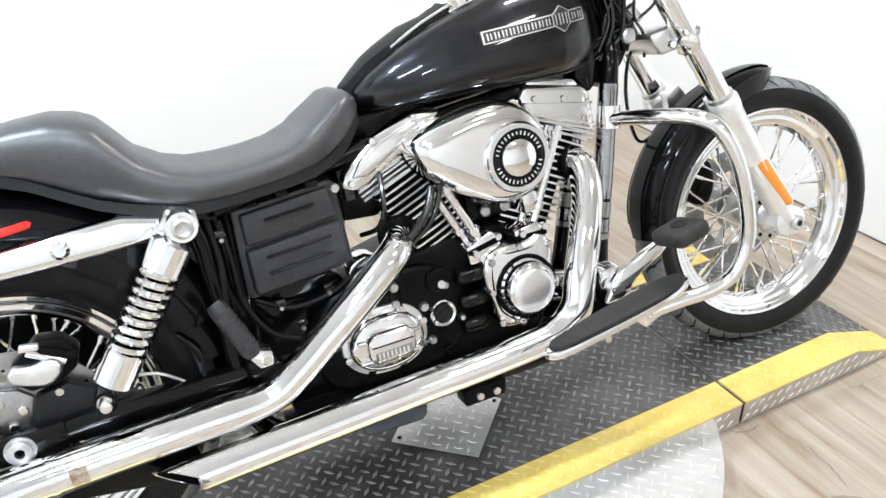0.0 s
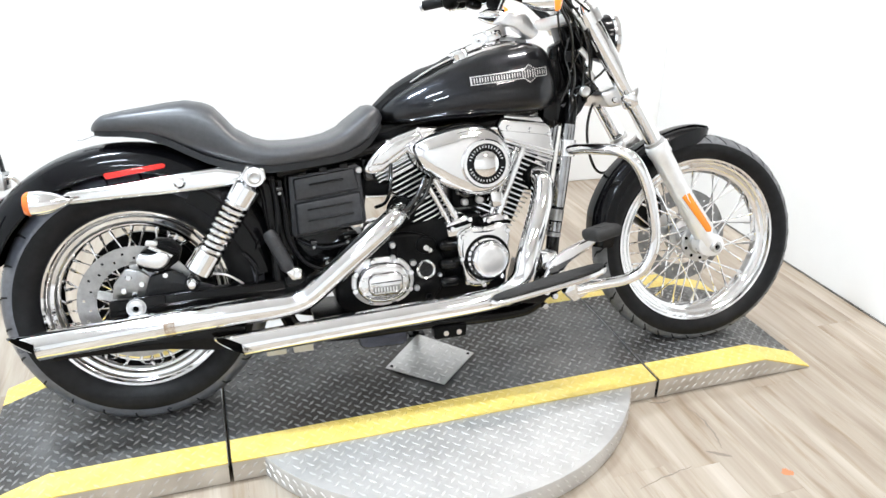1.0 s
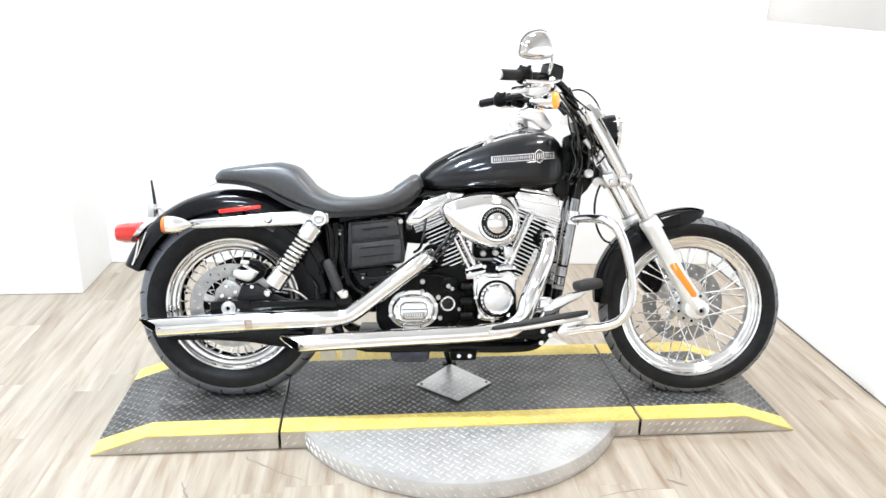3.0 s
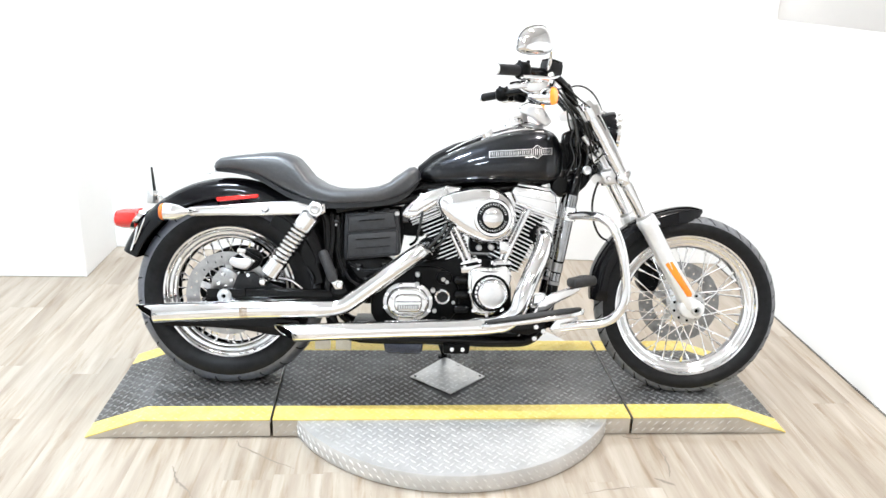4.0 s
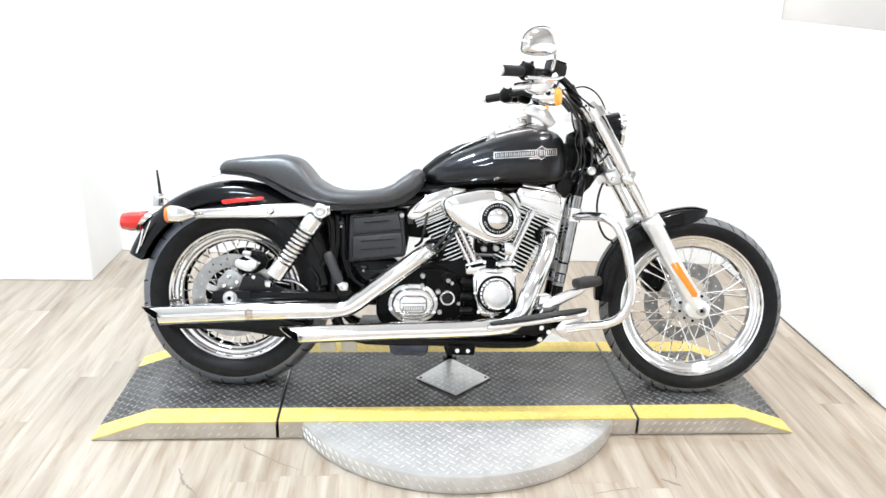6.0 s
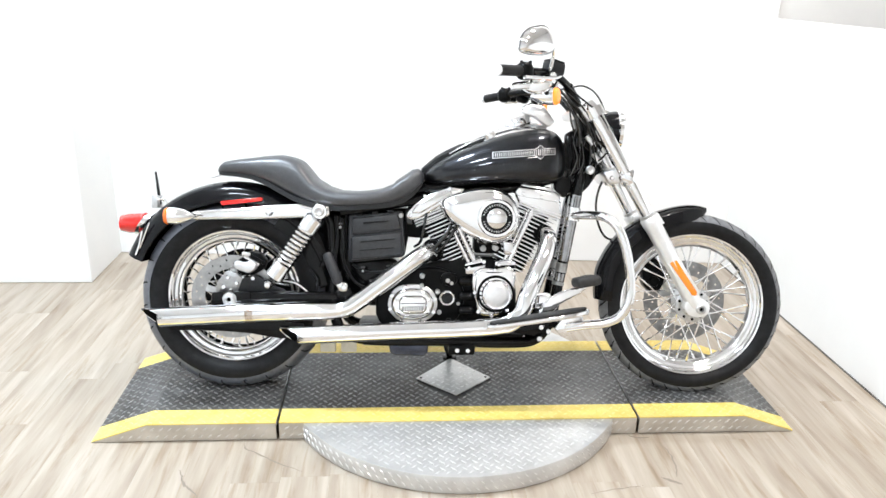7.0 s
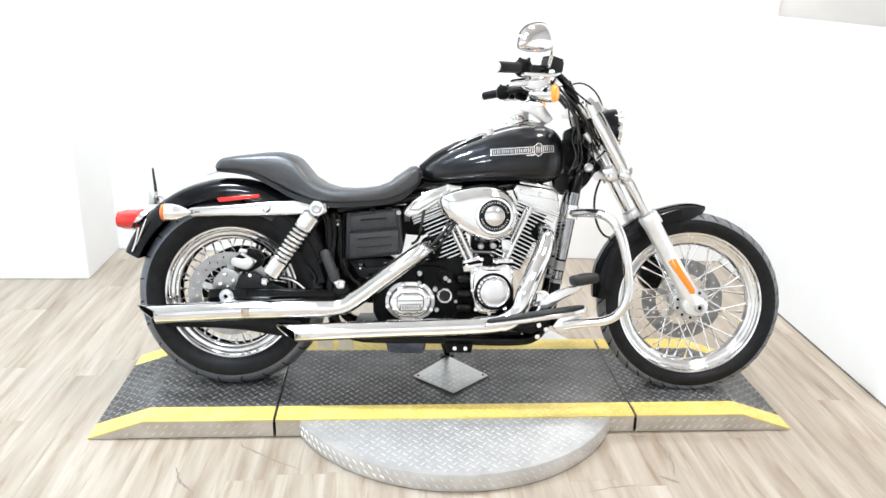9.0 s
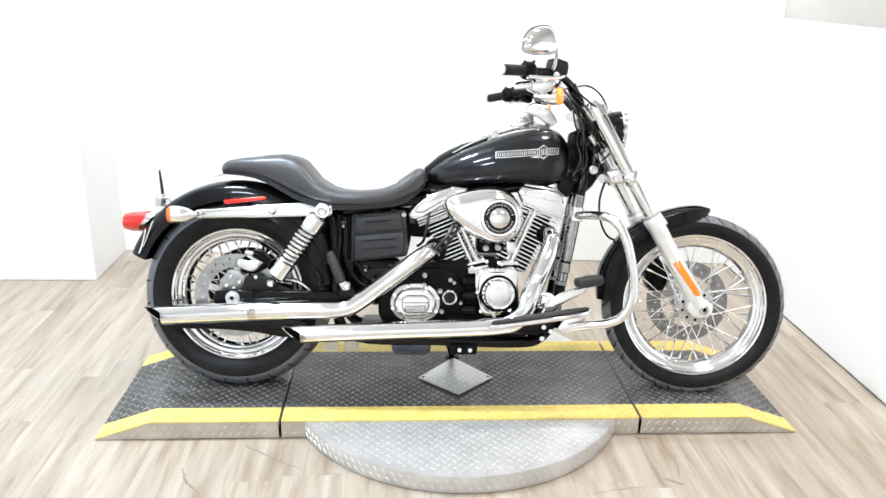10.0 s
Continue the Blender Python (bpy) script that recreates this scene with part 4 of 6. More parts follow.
part("oil_tank", slab(rounded([(0.37, 0.34), (0.375, 0.47), (0.53, 0.475), (0.575, 0.44), (0.57, 0.36), (0.48, 0.30)], 2), -0.10, 0.052, 0.012, 2), enamel, frame_o, "black oil tank")
part("kickstand", tube([L(0.735, 0.172, -0.085), L(0.742, 0.13, -0.120), L(0.755, 0.085, -0.168), L(0.760, 0.066, -0.190)], 0.0105, 12, 4), enamel, frame_o, "black side stand")
part("stand_foot", block((0.052, 0.030, 0.008), L(0.761, 0.060, -0.192), 0.003, 2, pose(0, 0, 0, 14)), enamel, frame_o)

# swingarm and axle plates
swing = new("swingarm")
swing.parent = bike
swing["label"] = "black swingarm"
for s in (1, -1):
    part("arm", slab([(-0.045, 0.318), (-0.045, 0.352), (0.10, 0.362), (0.40, 0.362), (0.42, 0.330), (0.40, 0.300), (0.10, 0.312)], 0.096 * s, 0.132 * s, 0.008, 2), enamel, swing)
    ap = part("axle_plate", slab([(-0.082, 0.312), (-0.078, 0.356), (0.055, 0.362), (0.055, 0.310)], 0.122 * s, 0.138 * s, 0.004, 2), enamel, swing)
    part("axle_nut", lathe([(0, 0.024), (0.003, 0.024), (0.003, 0.019), (0.012, 0.019), (0.014, 0.016), (0.014, 0.008), (0.004, 0.007), (0.004, 0)], L(-0.016, 0.334, 0.138 * s), (0, -s, 0), 24), alloy, ap, "bright axle nut")
    part("axle_hole", lathe([(0, 0.0072), (0.0008, 0.0072), (0.0008, 0)], L(-0.016, 0.334, 0.1424 * s), (0, -s, 0), 16), dark, ap)
part("cross_member", tube([L(0.36, 0.33, -0.12), L(0.36, 0.33, 0.12)], 0.03, 16), enamel, swing)

guard = []
for k in range(19):
    a = radians(-12 + 3.2 * k)
    guard.append([L(RA[0] + r * math.cos(a), RA[1] + r * math.sin(a), w) for r, w in ((0.120, -0.132), (0.171, -0.132), (0.175, -0.128), (0.175, -0.098), (0.171, -0.098), (0.171, -0.126), (0.120, -0.126))])
part("belt_guard", loft(guard), wrinkle, swing, "black plastic belt guard")
part("drive_belt", tube([L(RA[0] + 0.05, RA[1] + 0.150, -0.108), L(0.30, 0.440, -0.108), L(0.52, 0.405, -0.108)], 0.011, 8), rubber, swing, "black toothed drive belt")

# rear caliper
cal = part("rear_caliper", slab([(0.0, 0.432), (0.0, 0.462), (0.025, 0.480), (0.046, 0.498), (0.082, 0.492), (0.106, 0.466), (0.096, 0.436), (0.06, 0.414), (0.02, 0.414)], 0.066, 0.112, 0.007, 2), wrinkle, bike, "black rear brake caliper")
part("caliper_cover", slab(rounded([(-0.004, 0.456), (0.007, 0.467), (0.033, 0.462), (0.060, 0.466), (0.076, 0.455), (0.072, 0.438), (0.050, 0.424), (0.023, 0.430), (0.001, 0.440)], 3), 0.108, 0.130, 0.008, 3), satin, cal, "satin alloy caliper cover")
part("caliper_lug", slab([(0.048, 0.478), (0.056, 0.488), (0.104, 0.462), (0.098, 0.452)], 0.108, 0.120, 0.003, 2), wrinkle, cal)
part("caliper_lug", slab([(0.020, 0.485), (0.024, 0.498), (0.052, 0.494), (0.050, 0.482)], 0.108, 0.118, 0.003, 2), satin, cal)
part("caliper_bracket", slab([(-0.075, 0.352), (-0.068, 0.390), (-0.035, 0.428), (0.0, 0.420), (0.022, 0.400), (0.010, 0.352)], 0.088, 0.102, 0.003, 2), steel, cal, "bright caliper bracket")
part("caliper_arm", slab([(0.000, 0.345), (0.022, 0.405), (0.075, 0.415), (0.135, 0.375), (0.20, 0.350), (0.20, 0.335)], 0.085, 0.115, 0.006, 2), plastic, cal)
part("caliper_pin", tube([L(0.030, 0.482, 0.112), L(0.082, 0.452, 0.112)], 0.007, 12), chrome, cal)
part("brake_line", tube([L(0.15, 0.40, 0.12), L(0.21, 0.39, 0.12), L(0.26, 0.35, 0.115)], 0.003, 8, 4), satin, cal)
for u, v in ((-0.030, 0.405), (-0.045, 0.372), (0.000, 0.385), (-0.02, 0.36)):
    bolt(cal, u, v, 0.102, 0.008, 0.006)
bolt(cal, 0.060, 0.405, 0.112, 0.008, 0.008)

# shocks
def shock(s):
    top, low = Vector(L(0.302, 0.646, 0.185 * s)), Vector(L(0.128, 0.394, 0.172 * s))
    d = (top - low).normalized()
    ln = (top - low).length
    root = new("shock_absorber")
    root.parent = bike
    root["label"] = "chrome coil-over shock absorber"
    at = lambda k: low + d * ln * k
    part("damper_rod", tube([at(0.08), at(0.9)], 0.014, 14), enamel, root)
    part("upper_shroud", tube([at(0.74), at(0.75), at(0.90), at(0.93)], [0.030, 0.033, 0.033, 0.020], 24), chrome, root)
    part("lower_shroud", tube([at(0.08), at(0.10), at(0.28), at(0.29)], [0.022, 0.032, 0.032, 0.028], 24), chrome, root)
    up = d.orthogonal().normalized()
    side = d.cross(up)
    pts = [at(0.28 + 0.47 * i / 150) + (up * math.cos(i * 2 * math.pi * 9.0 / 150) + side * math.sin(i * 2 * math.pi * 9.0 / 150)) * 0.0275 for i in range(151)]
    part("spring", tube(pts, 0.0058, 8), chrome, root, "chrome coil spring")
    eye = part("upper_eye", lathe([(-0.022, 0.0), (-0.022, 0.024), (0.022, 0.024), (0.022, 0.0)], top, (0, 1, 0), 24), chrome, root)
    part("eye_bolt", lathe([(0, 0.017), (0.010, 0.017), (0.013, 0.012), (0.011, 0.007), (0.011, 0)], top - Vector((0, 0.022 * s, 0)), (0, -s, 0), 20), alloy, eye)
    part("lower_eye", lathe([(-0.02, 0.0), (-0.02, 0.018), (0.016, 0.018), (0.022, 0.014), (0.022, 0.0)], low, (0, 1, 0), 20), enamel, root)
    part("acorn_nut", lathe([(0, 0.015), (0.010, 0.014), (0.018, 0.009), (0.020, 0)], low - Vector((0, 0.02 * s, 0)), (0, -s, 0), 20), chrome, root)
    part("mount_block", slab([(0.255, 0.628), (0.285, 0.672), (0.330, 0.662), (0.332, 0.632), (0.30, 0.615)], 0.10 * s, 0.168 * s, 0.006, 2), chrome, root)


shock(1)
shock(-1)

# passenger footrest, folded up
peg = part("passenger_footrest", tube([L(0.322, 0.500, 0.165), L(0.326, 0.492, 0.168), L(0.362, 0.408, 0.18), L(0.366, 0.398, 0.182)], [0.013, 0.0168, 0.0168, 0.012], 18), coverplastic, bike, "ribbed black rubber folding footrest")
for k in range(9):
    c = Vector(L(0.330, 0.484, 0.169)).lerp(L(0.360, 0.414, 0.179), k / 8)
    d = (Vector(L(0.360, 0.414, 0.179)) - Vector(L(0.330, 0.484, 0.169))).normalized()
    part("rib", tube([c - d * 0.0022, c + d * 0.0022], 0.0182, 16), coverplastic, peg)
part("peg_clevis", slab([(0.352, 0.402), (0.368, 0.410), (0.398, 0.402), (0.396, 0.374), (0.370, 0.372)], 0.150, 0.19, 0.007, 2), chrome, peg, "chrome clevis")
bolt(peg, 0.384, 0.390, 0.19, 0.010, 0.008)
part("peg_mount", slab([(0.35, 0.375), (0.40, 0.385), (0.42, 0.340), (0.36, 0.335)], 0.10, 0.155, 0.006, 2), enamel, peg)

# hoses, straps and brackets round the battery and behind the shock
for line, r in (([(0.345, 0.625, 0.105), (0.352, 0.55, 0.112), (0.345, 0.46, 0.118), (0.36, 0.38, 0.112)], 0.006), ([(0.365, 0.62, 0.10), (0.372, 0.54, 0.108), (0.375, 0.47, 0.11), (0.41, 0.40, 0.105), (0.46, 0.37, 0.10)], 0.005), ([(0.40, 0.455, 0.07), (0.46, 0.43, 0.09), (0.54, 0.44, 0.09), (0.60, 0.47, 0.08)], 0.005), ([(0.255, 0.44, 0.10), (0.285, 0.40, 0.115), (0.28, 0.35, 0.12)], 0.0035)):
    part("hose", tube([L(*q) for q in line], r, 10, 6), rubber, bike, "black rubber hose")
for u, v, w in ((0.362, 0.600, 0.108), (0.360, 0.430, 0.118), (0.44, 0.445, 0.085), (0.53, 0.452, 0.09), (0.47, 0.400, 0.095)):
    part("hose_clip", block((0.018, 0.014, 0.012), L(u, v, w), 0.003), gloss, bike)
    bolt(bike, u, v - 0.012, w, 0.0045, 0.006, alloy, "clip_bolt")
part("strap", slab([(0.376, 0.625), (0.384, 0.627), (0.384, 0.470), (0.376, 0.468)], 0.07, 0.094, 0.002, 1), wrinkle, bike, "black battery strap")
part("tank_bracket", slab([(0.592, 0.600), (0.590, 0.640), (0.606, 0.645), (0.612, 0.600)], 0.07, 0.095, 0.003, 2), gloss, bike)

# ---- engine ----
engine = new("engine")
engine.parent = bike
engine["label"] = "air-cooled chrome and black V-twin engine"
part("crankcase", slab(rounded([(0.56, 0.25), (0.55, 0.36), (0.60, 0.44), (0.72, 0.475), (0.86, 0.49), (0.95, 0.47), (0.985, 0.36), (0.96, 0.23), (0.80, 0.21), (0.65, 0.215)], 3), -0.11, 0.085, 0.015, 3), wrinkle, engine, "black crankcase")
part("gearbox", slab(rounded([(0.50, 0.25), (0.49, 0.36), (0.53, 0.43), (0.64, 0.45), (0.74, 0.44), (0.80, 0.36), (0.76, 0.25), (0.62, 0.23)], 3), -0.10, 0.100, 0.012, 3), wrinkle, engine, "black gearbox housing")
for v in (0.300, 0.352, 0.404):
    part("case_rib", slab([(0.776, v - 0.016), (0.835, v - 0.016), (0.835, v + 0.018), (0.776, v + 0.018)], 0.085, 0.122, 0.015, 4), enamel, engine)


def cylinder(base, top, lean, name):
    """One finned cylinder: base and top are (u, v) of its axis; lean in degrees, forwards plus."""
    root = new(name)
    root.parent = engine
    root["label"] = "black finned cylinder with bright fin edges"
    b, t = Vector(L(*base, 0.012)), Vector(L(*top, 0.012))
    d = (t - b).normalized()
    turn = pose(0, 0, 0, 0, lean, 0)
    part("barrel", block((0.102, 0.116, (t - b).length), (0, 0, 0), 0.012, 2, Matrix.Translation((b + t) / 2) @ turn), dark, root)
    n = 16
    fin = None
    for k in range(n):
        c = b.lerp(t, (k + 0.5) / n)
        if fin is None:
            bm = bmesh.new()
            out = rounded([(-0.060, -0.050), (-0.046, -0.068), (0.046, -0.068), (0.060, -0.050), (0.060, 0.050), (0.046, 0.068), (-0.046, 0.068), (-0.060, 0.050)], 2)
            lo = [bm.verts.new((x, y, -0.0021)) for x, y in out]
            hi = [bm.verts.new((x, y, 0.0021)) for x, y in out]
            bm.faces.new(lo[::-1])
            bm.faces.new(hi)
            for i in range(len(lo)):
                bm.faces.new((lo[i], lo[(i + 1) % len(lo)], hi[(i + 1) % len(lo)], hi[i])).material_index = 1
            fin = part("fin", bm, dark, root, smooth=False)
            fin.data.materials.append(satin)
            ob = fin
        else:
            ob = new("fin", fin.data)
            ob.parent = root
        wide = (0.92 if lean < 0 else 1.02) + 0.26 * k / n
        ob.matrix_basis = Matrix.Translation(c) @ turn @ Matrix.Diagonal((wide, 1.0, 1.0, 1.0))
    return root


cylinder((0.790, 0.455), (0.697, 0.655), -24, "rear_cylinder")
cylinder((0.948, 0.455), (1.062, 0.660), 25, "front_cylinder")
for (a, b), ww in ((((0.614, 0.622), (0.722, 0.668)), 0.094), (((0.988, 0.690), (1.136, 0.642)), 0.086)):
    n_ = Vector((b[1] - a[1], 0, -(b[0] - a[0]))).normalized()
    for k in range(4):
        o = n_ * (0.0095 * k) if n_.z < 0 else -n_ * (0.0095 * k)
        part("head_fin", slab([(a[0] + o.x, a[1] + o.z), (b[0] + o.x, b[1] + o.z), (b[0] + o.x, b[1] + o.z - 0.0042), (a[0] + o.x, a[1] + o.z - 0.0042)], -0.07, ww, 0.0006, 1), satin, engine, "bright cylinder head fin")
rh = part("rear_rocker_box", slab([(0.583, 0.626), (0.596, 0.652), (0.617, 0.675), (0.662, 0.706), (0.742, 0.735), (0.800, 0.732), (0.768, 0.690), (0.716, 0.668), (0.642, 0.620), (0.606, 0.612)], -0.075, 0.100, 0.012, 4), castchrome, engine, "chrome rocker box")
fh = part("front_rocker_box", slab([(0.968, 0.715), (0.980, 0.746), (1.112, 0.724), (1.130, 0.712), (1.140, 0.632), (1.120, 0.622), (0.988, 0.676)], -0.075, 0.084, 0.016, 5), castchrome, engine, "chrome rocker box")
part("rocker_lid", slab([(0.985, 0.738), (1.0, 0.756), (1.10, 0.738), (1.115, 0.72)], -0.068, 0.074, 0.006, 2), castchrome, fh)
part("rocker_joint", slab([(0.976, 0.708), (1.134, 0.684), (1.134, 0.687), (0.976, 0.711)], -0.077, 0.084, 0.001, 1), dark, fh)
part("rocker_lid", slab([(0.606, 0.640), (0.626, 0.670), (0.668, 0.698), (0.740, 0.724), (0.752, 0.710), (0.640, 0.640)], 0.09, 0.1055, 0.006, 3), castchrome, rh)
for u, v in ((0.605, 0.632), (0.655, 0.700), (0.74, 0.728)):
    bolt(rh, u, v, 0.097, 0.007, 0.008)
for u, v in ((1.0, 0.715), (1.065, 0.705), (1.12, 0.69)):
    bolt(fh, u, v, 0.081, 0.007, 0.008)

# air cleaner
air_o = rounded([(0.708, 0.680), (0.735, 0.704), (0.790, 0.722), (0.850, 0.734), (0.905, 0.732), (0.950, 0.708), (0.978, 0.668), (0.985, 0.620), (0.968, 0.575), (0.935, 0.549), (0.890, 0.540), (0.850, 0.548), (0.800, 0.574), (0.755, 0.606), (0.720, 0.640)], 3)
air_c = (0.868, 0.640)
air = part("air_cleaner", loft([[L(air_c[0] + (u - air_c[0]) * k, air_c[1] + (v - air_c[1]) * k, w) for u, v in air_o] for w, k in ((0.085, 0.985), (0.092, 1.0), (0.128, 1.0), (0.146, 0.985), (0.158, 0.955), (0.167, 0.905), (0.173, 0.83), (0.177, 0.72), (0.179, 0.55), (0.180, 0.25))]), chrome, engine, "chrome teardrop air cleaner cover", angle=60)
AC = (0.899, 0.632)
part("cover_rim", lathe([(0, 0.066), (0.010, 0.066), (0.016, 0.062), (0.016, 0.054), (0.008, 0.053)], L(*AC, 0.176), (0, -1, 0), 56), chrome, air)
ring = part("insert_ring", lathe([(0, 0.0545), (0.010, 0.0545), (0.011, 0.053), (0.011, 0.037), (0.008, 0.036)], L(*AC, 0.180), (0, -1, 0), 56), paint, air, "black insert ring with white marks")
part("insert_dome", lathe([(0.008, 0.0365), (0.013, 0.034), (0.017, 0.024), (0.019, 0.010), (0.0195, 0)], L(*AC, 0.180), (0, -1, 0), 48), chrome, air, "bright domed insert")
for k in range(34):
    a = 2 * math.pi * k / 34
    if k in (8, 9, 25, 26):
        continue
    h = 0.0070 if k % 3 else 0.0050
    part("ring_mark", block((0.0024, 0.0012, h), (0, 0, 0), 0.0, 1, pose(0, 0, 0, 0, math.degrees(a), 0) @ pose(0, 0, 0.0452)), whitemark, ring, smooth=False).location = L(*AC, 0.1915)
part("air_backplate", slab([(u * 0.93 + 0.06, v * 0.93 + 0.045) for u, v in air_o[::3]], 0.055, 0.09, 0.004, 1), wrinkle, air)
part("air_seam", tube([L(u, v, 0.092) for u, v in air_o] + [L(*air_o[0], 0.092)], 0.0025, 6), dark, air)
part("air_lip", slab(rounded([(0.775, 0.594), (0.80, 0.612), (0.86, 0.606), (0.90, 0.585), (0.875, 0.562), (0.82, 0.57)], 3), 0.150, 0.171, 0.007, 2), chrome, air)

# push rod tubes and lifter blocks
for p, q, w in (((0.770, 0.600), (0.838, 0.462), 0.118), ((0.752, 0.590), (0.815, 0.466), 0.100), ((1.030, 0.660), (0.945, 0.462), 0.116), ((1.022, 0.660), (0.934, 0.466), 0.088)):
    pt = part("pushrod_tube", tube([L(*p, w), L(*q, w)], 0.0088, 14), chrome, engine, "chrome push rod tube")
    for k in (0.06, 0.72, 0.95):
        c, d = Vector(L(*p, w)).lerp(L(*q, w), k), (Vector(L(*q, w)) - Vector(L(*p, w))).normalized()
        part("collar", tube([c, c + d * 0.010], 0.0125, 14), chrome, pt)
part("lifter_block", slab([(0.800, 0.432), (0.795, 0.468), (0.852, 0.492), (0.872, 0.470), (0.860, 0.436)], 0.07, 0.135, 0.006, 2), castchrome, engine, "chrome lifter block")
part("lifter_block", slab([(0.905, 0.440), (0.900, 0.478), (0.955, 0.486), (0.975, 0.462), (0.962, 0.430)], 0.07, 0.135, 0.006, 2), castchrome, engine, "chrome lifter block")
part("breather_pipe", tube([L(0.745, 0.60, 0.13), L(0.72, 0.56, 0.15), L(0.68, 0.515, 0.14), L(0.64, 0.48, 0.11)], 0.008, 10, 5), cable, engine)
part("breather_pipe", tube([L(0.765, 0.60, 0.125), L(0.735, 0.55, 0.145), L(0.70, 0.51, 0.13), L(0.66, 0.47, 0.10)], 0.006, 10, 5), cable, engine)

for pts in ([(0.800, 0.452), (0.797, 0.462), (0.866, 0.478), (0.870, 0.467)], [(0.902, 0.456), (0.901, 0.466), (0.970, 0.468), (0.972, 0.457)]):
    part("block_joint", slab(pts, 0.068, 0.1375, 0.001, 1), dark, engine, "dark joint between lifter block and case")
for p, q, r in (((0.700, 0.512, 0.030), (0.684, 0.510, 0.082), 0.037), ((1.050, 0.574, 0.030), (1.082, 0.571, 0.070), 0.037)):
    port = part("exhaust_flange", tube([L(*p), L(*q)], r, 24), wrinkle, engine, "dark exhaust port flange")
    for k in range(4):
        c = Vector(L(*p)).lerp(L(*q), 0.25 + 0.22 * k)
        d = (Vector(L(*q)) - Vector(L(*p))).normalized()
        part("flange_ring", tube([c - d * 0.0018, c + d * 0.0018], r + 0.004, 24), dark, port)
for u, v, w, r in ((0.862, 0.520, 0.088, 0.011), (0.878, 0.546, 0.090, 0.008), (0.905, 0.524, 0.090, 0.012), (0.846, 0.548, 0.086, 0.007), (0.918, 0.556, 0.086, 0.007)):
    part("carburettor_screw", lathe([(0, r), (0.010, r), (0.013, r * 0.7), (0.013, 0)], L(u, v, w), (0, -1, 0), 14), alloy, engine, "bright screw head")
part("fuel_line", tube([L(0.835, 0.560, 0.092), L(0.860, 0.538, 0.102), L(0.895, 0.540, 0.102), L(0.925, 0.520, 0.095)], 0.0042, 8, 5), cable, engine, "black fuel line")

# cam cover
cam_o = rounded([(0.822, 0.440), (0.860, 0.462), (0.905, 0.458), (0.955, 0.468), (0.978, 0.440), (0.974, 0.385), (0.965, 0.330), (0.935, 0.295), (0.885, 0.282), (0.845, 0.292), (0.832, 0.340), (0.820, 0.390)], 3)
camc = part("cam_cover", slab(cam_o, 0.075, 0.150, 0.012, 4, 0.95), castchrome, engine, "chrome cam cover")
part("timer_recess", lathe([(0, 0.066), (0.009, 0.064), (0.010, 0.058), (0.003, 0.055)], L(0.905, 0.368, 0.146), (0, -1, 0), 48), dark, camc)
for k in range(10):
    a = radians(120 + k * 16)
    part("recess_rib", block((0.003, 0.006, 0.014), (0, 0, 0), 0.001, 1, pose(0, 0, 0, 0, -math.degrees(a) + 90, 0) @ pose(0, 0, 0.060)), wrinkle, camc, smooth=False).location = L(0.908, 0.366, 0.156)
part("timer_cover", lathe([(0, 0.053), (0.022, 0.0525), (0.028, 0.048), (0.030, 0.044), (0.029, 0.042), (0.033, 0.022), (0.034, 0)], L(0.908, 0.366, 0.150), (0, -1, 0), 56), chrome, camc, "round chrome timer cover")
part("timer_emblem", lathe([(0, 0.043), (0.0025, 0.040), (0.0035, 0.028), (0.005, 0.012), (0.0055, 0.0)], L(0.908, 0.366, 0.1795), (0, -1, 0), 32), satin, camc)
for u, v in ((0.838, 0.432), (0.832, 0.372), (0.845, 0.305), (0.892, 0.291), (0.945, 0.312), (0.966, 0.44), (0.90, 0.45)):
    bolt(camc, u, v, 0.147, 0.0075, 0.008)
part("cam_gasket", slab([(0.9 + (u - 0.9) * 1.03, 0.375 + (v - 0.375) * 1.03) for u, v in cam_o], 0.070, 0.079, 0.001, 1), dark, camc)
part("cover_seam", tube([L(0.838, 0.425, 0.148), L(0.836, 0.38, 0.149), L(0.848, 0.33, 0.149), L(0.875, 0.304, 0.149)], 0.0022, 6, 4), dark, camc)
part("cover_seam", tube([L(0.845, 0.446, 0.147), L(0.89, 0.442, 0.149), L(0.93, 0.444, 0.148), L(0.958, 0.45, 0.146)], 0.0022, 6, 4), dark, camc)
for u, v in ((0.812, 0.455), (0.862, 0.478), (0.915, 0.470), (0.965, 0.475)):
    bolt(engine, u, v, 0.134, 0.008, 0.010)
part("oil_filter", lathe([(0, 0.036), (0.06, 0.038), (0.068, 0.032), (0.068, 0)], L(1.03, 0.30, 0.03), (0.85, -0.3, -0.2), 28), chrome, engine, "chrome oil filter")

# gearbox side cover
tc_o = rounded([(0.617 + (u - 0.617) * 1.06, 0.322 + (v - 0.322) * 1.1) for u, v in [(0.542, 0.318), (0.552, 0.352), (0.585, 0.374), (0.650, 0.374), (0.682, 0.352), (0.692, 0.318), (0.676, 0.286), (0.640, 0.270), (0.590, 0.270), (0.556, 0.288)]], 3)
part("cover_flange", slab([(0.617 + (u - 0.617) * 1.10, 0.322 + (v - 0.322) * 1.14) for u, v in tc_o], 0.085, 0.106, 0.004, 2), satin, engine)
gc = part("gearbox_cover", slab(tc_o, 0.085, 0.128, 0.012, 4, 0.92), castchrome, engine, "chrome gearbox side cover")
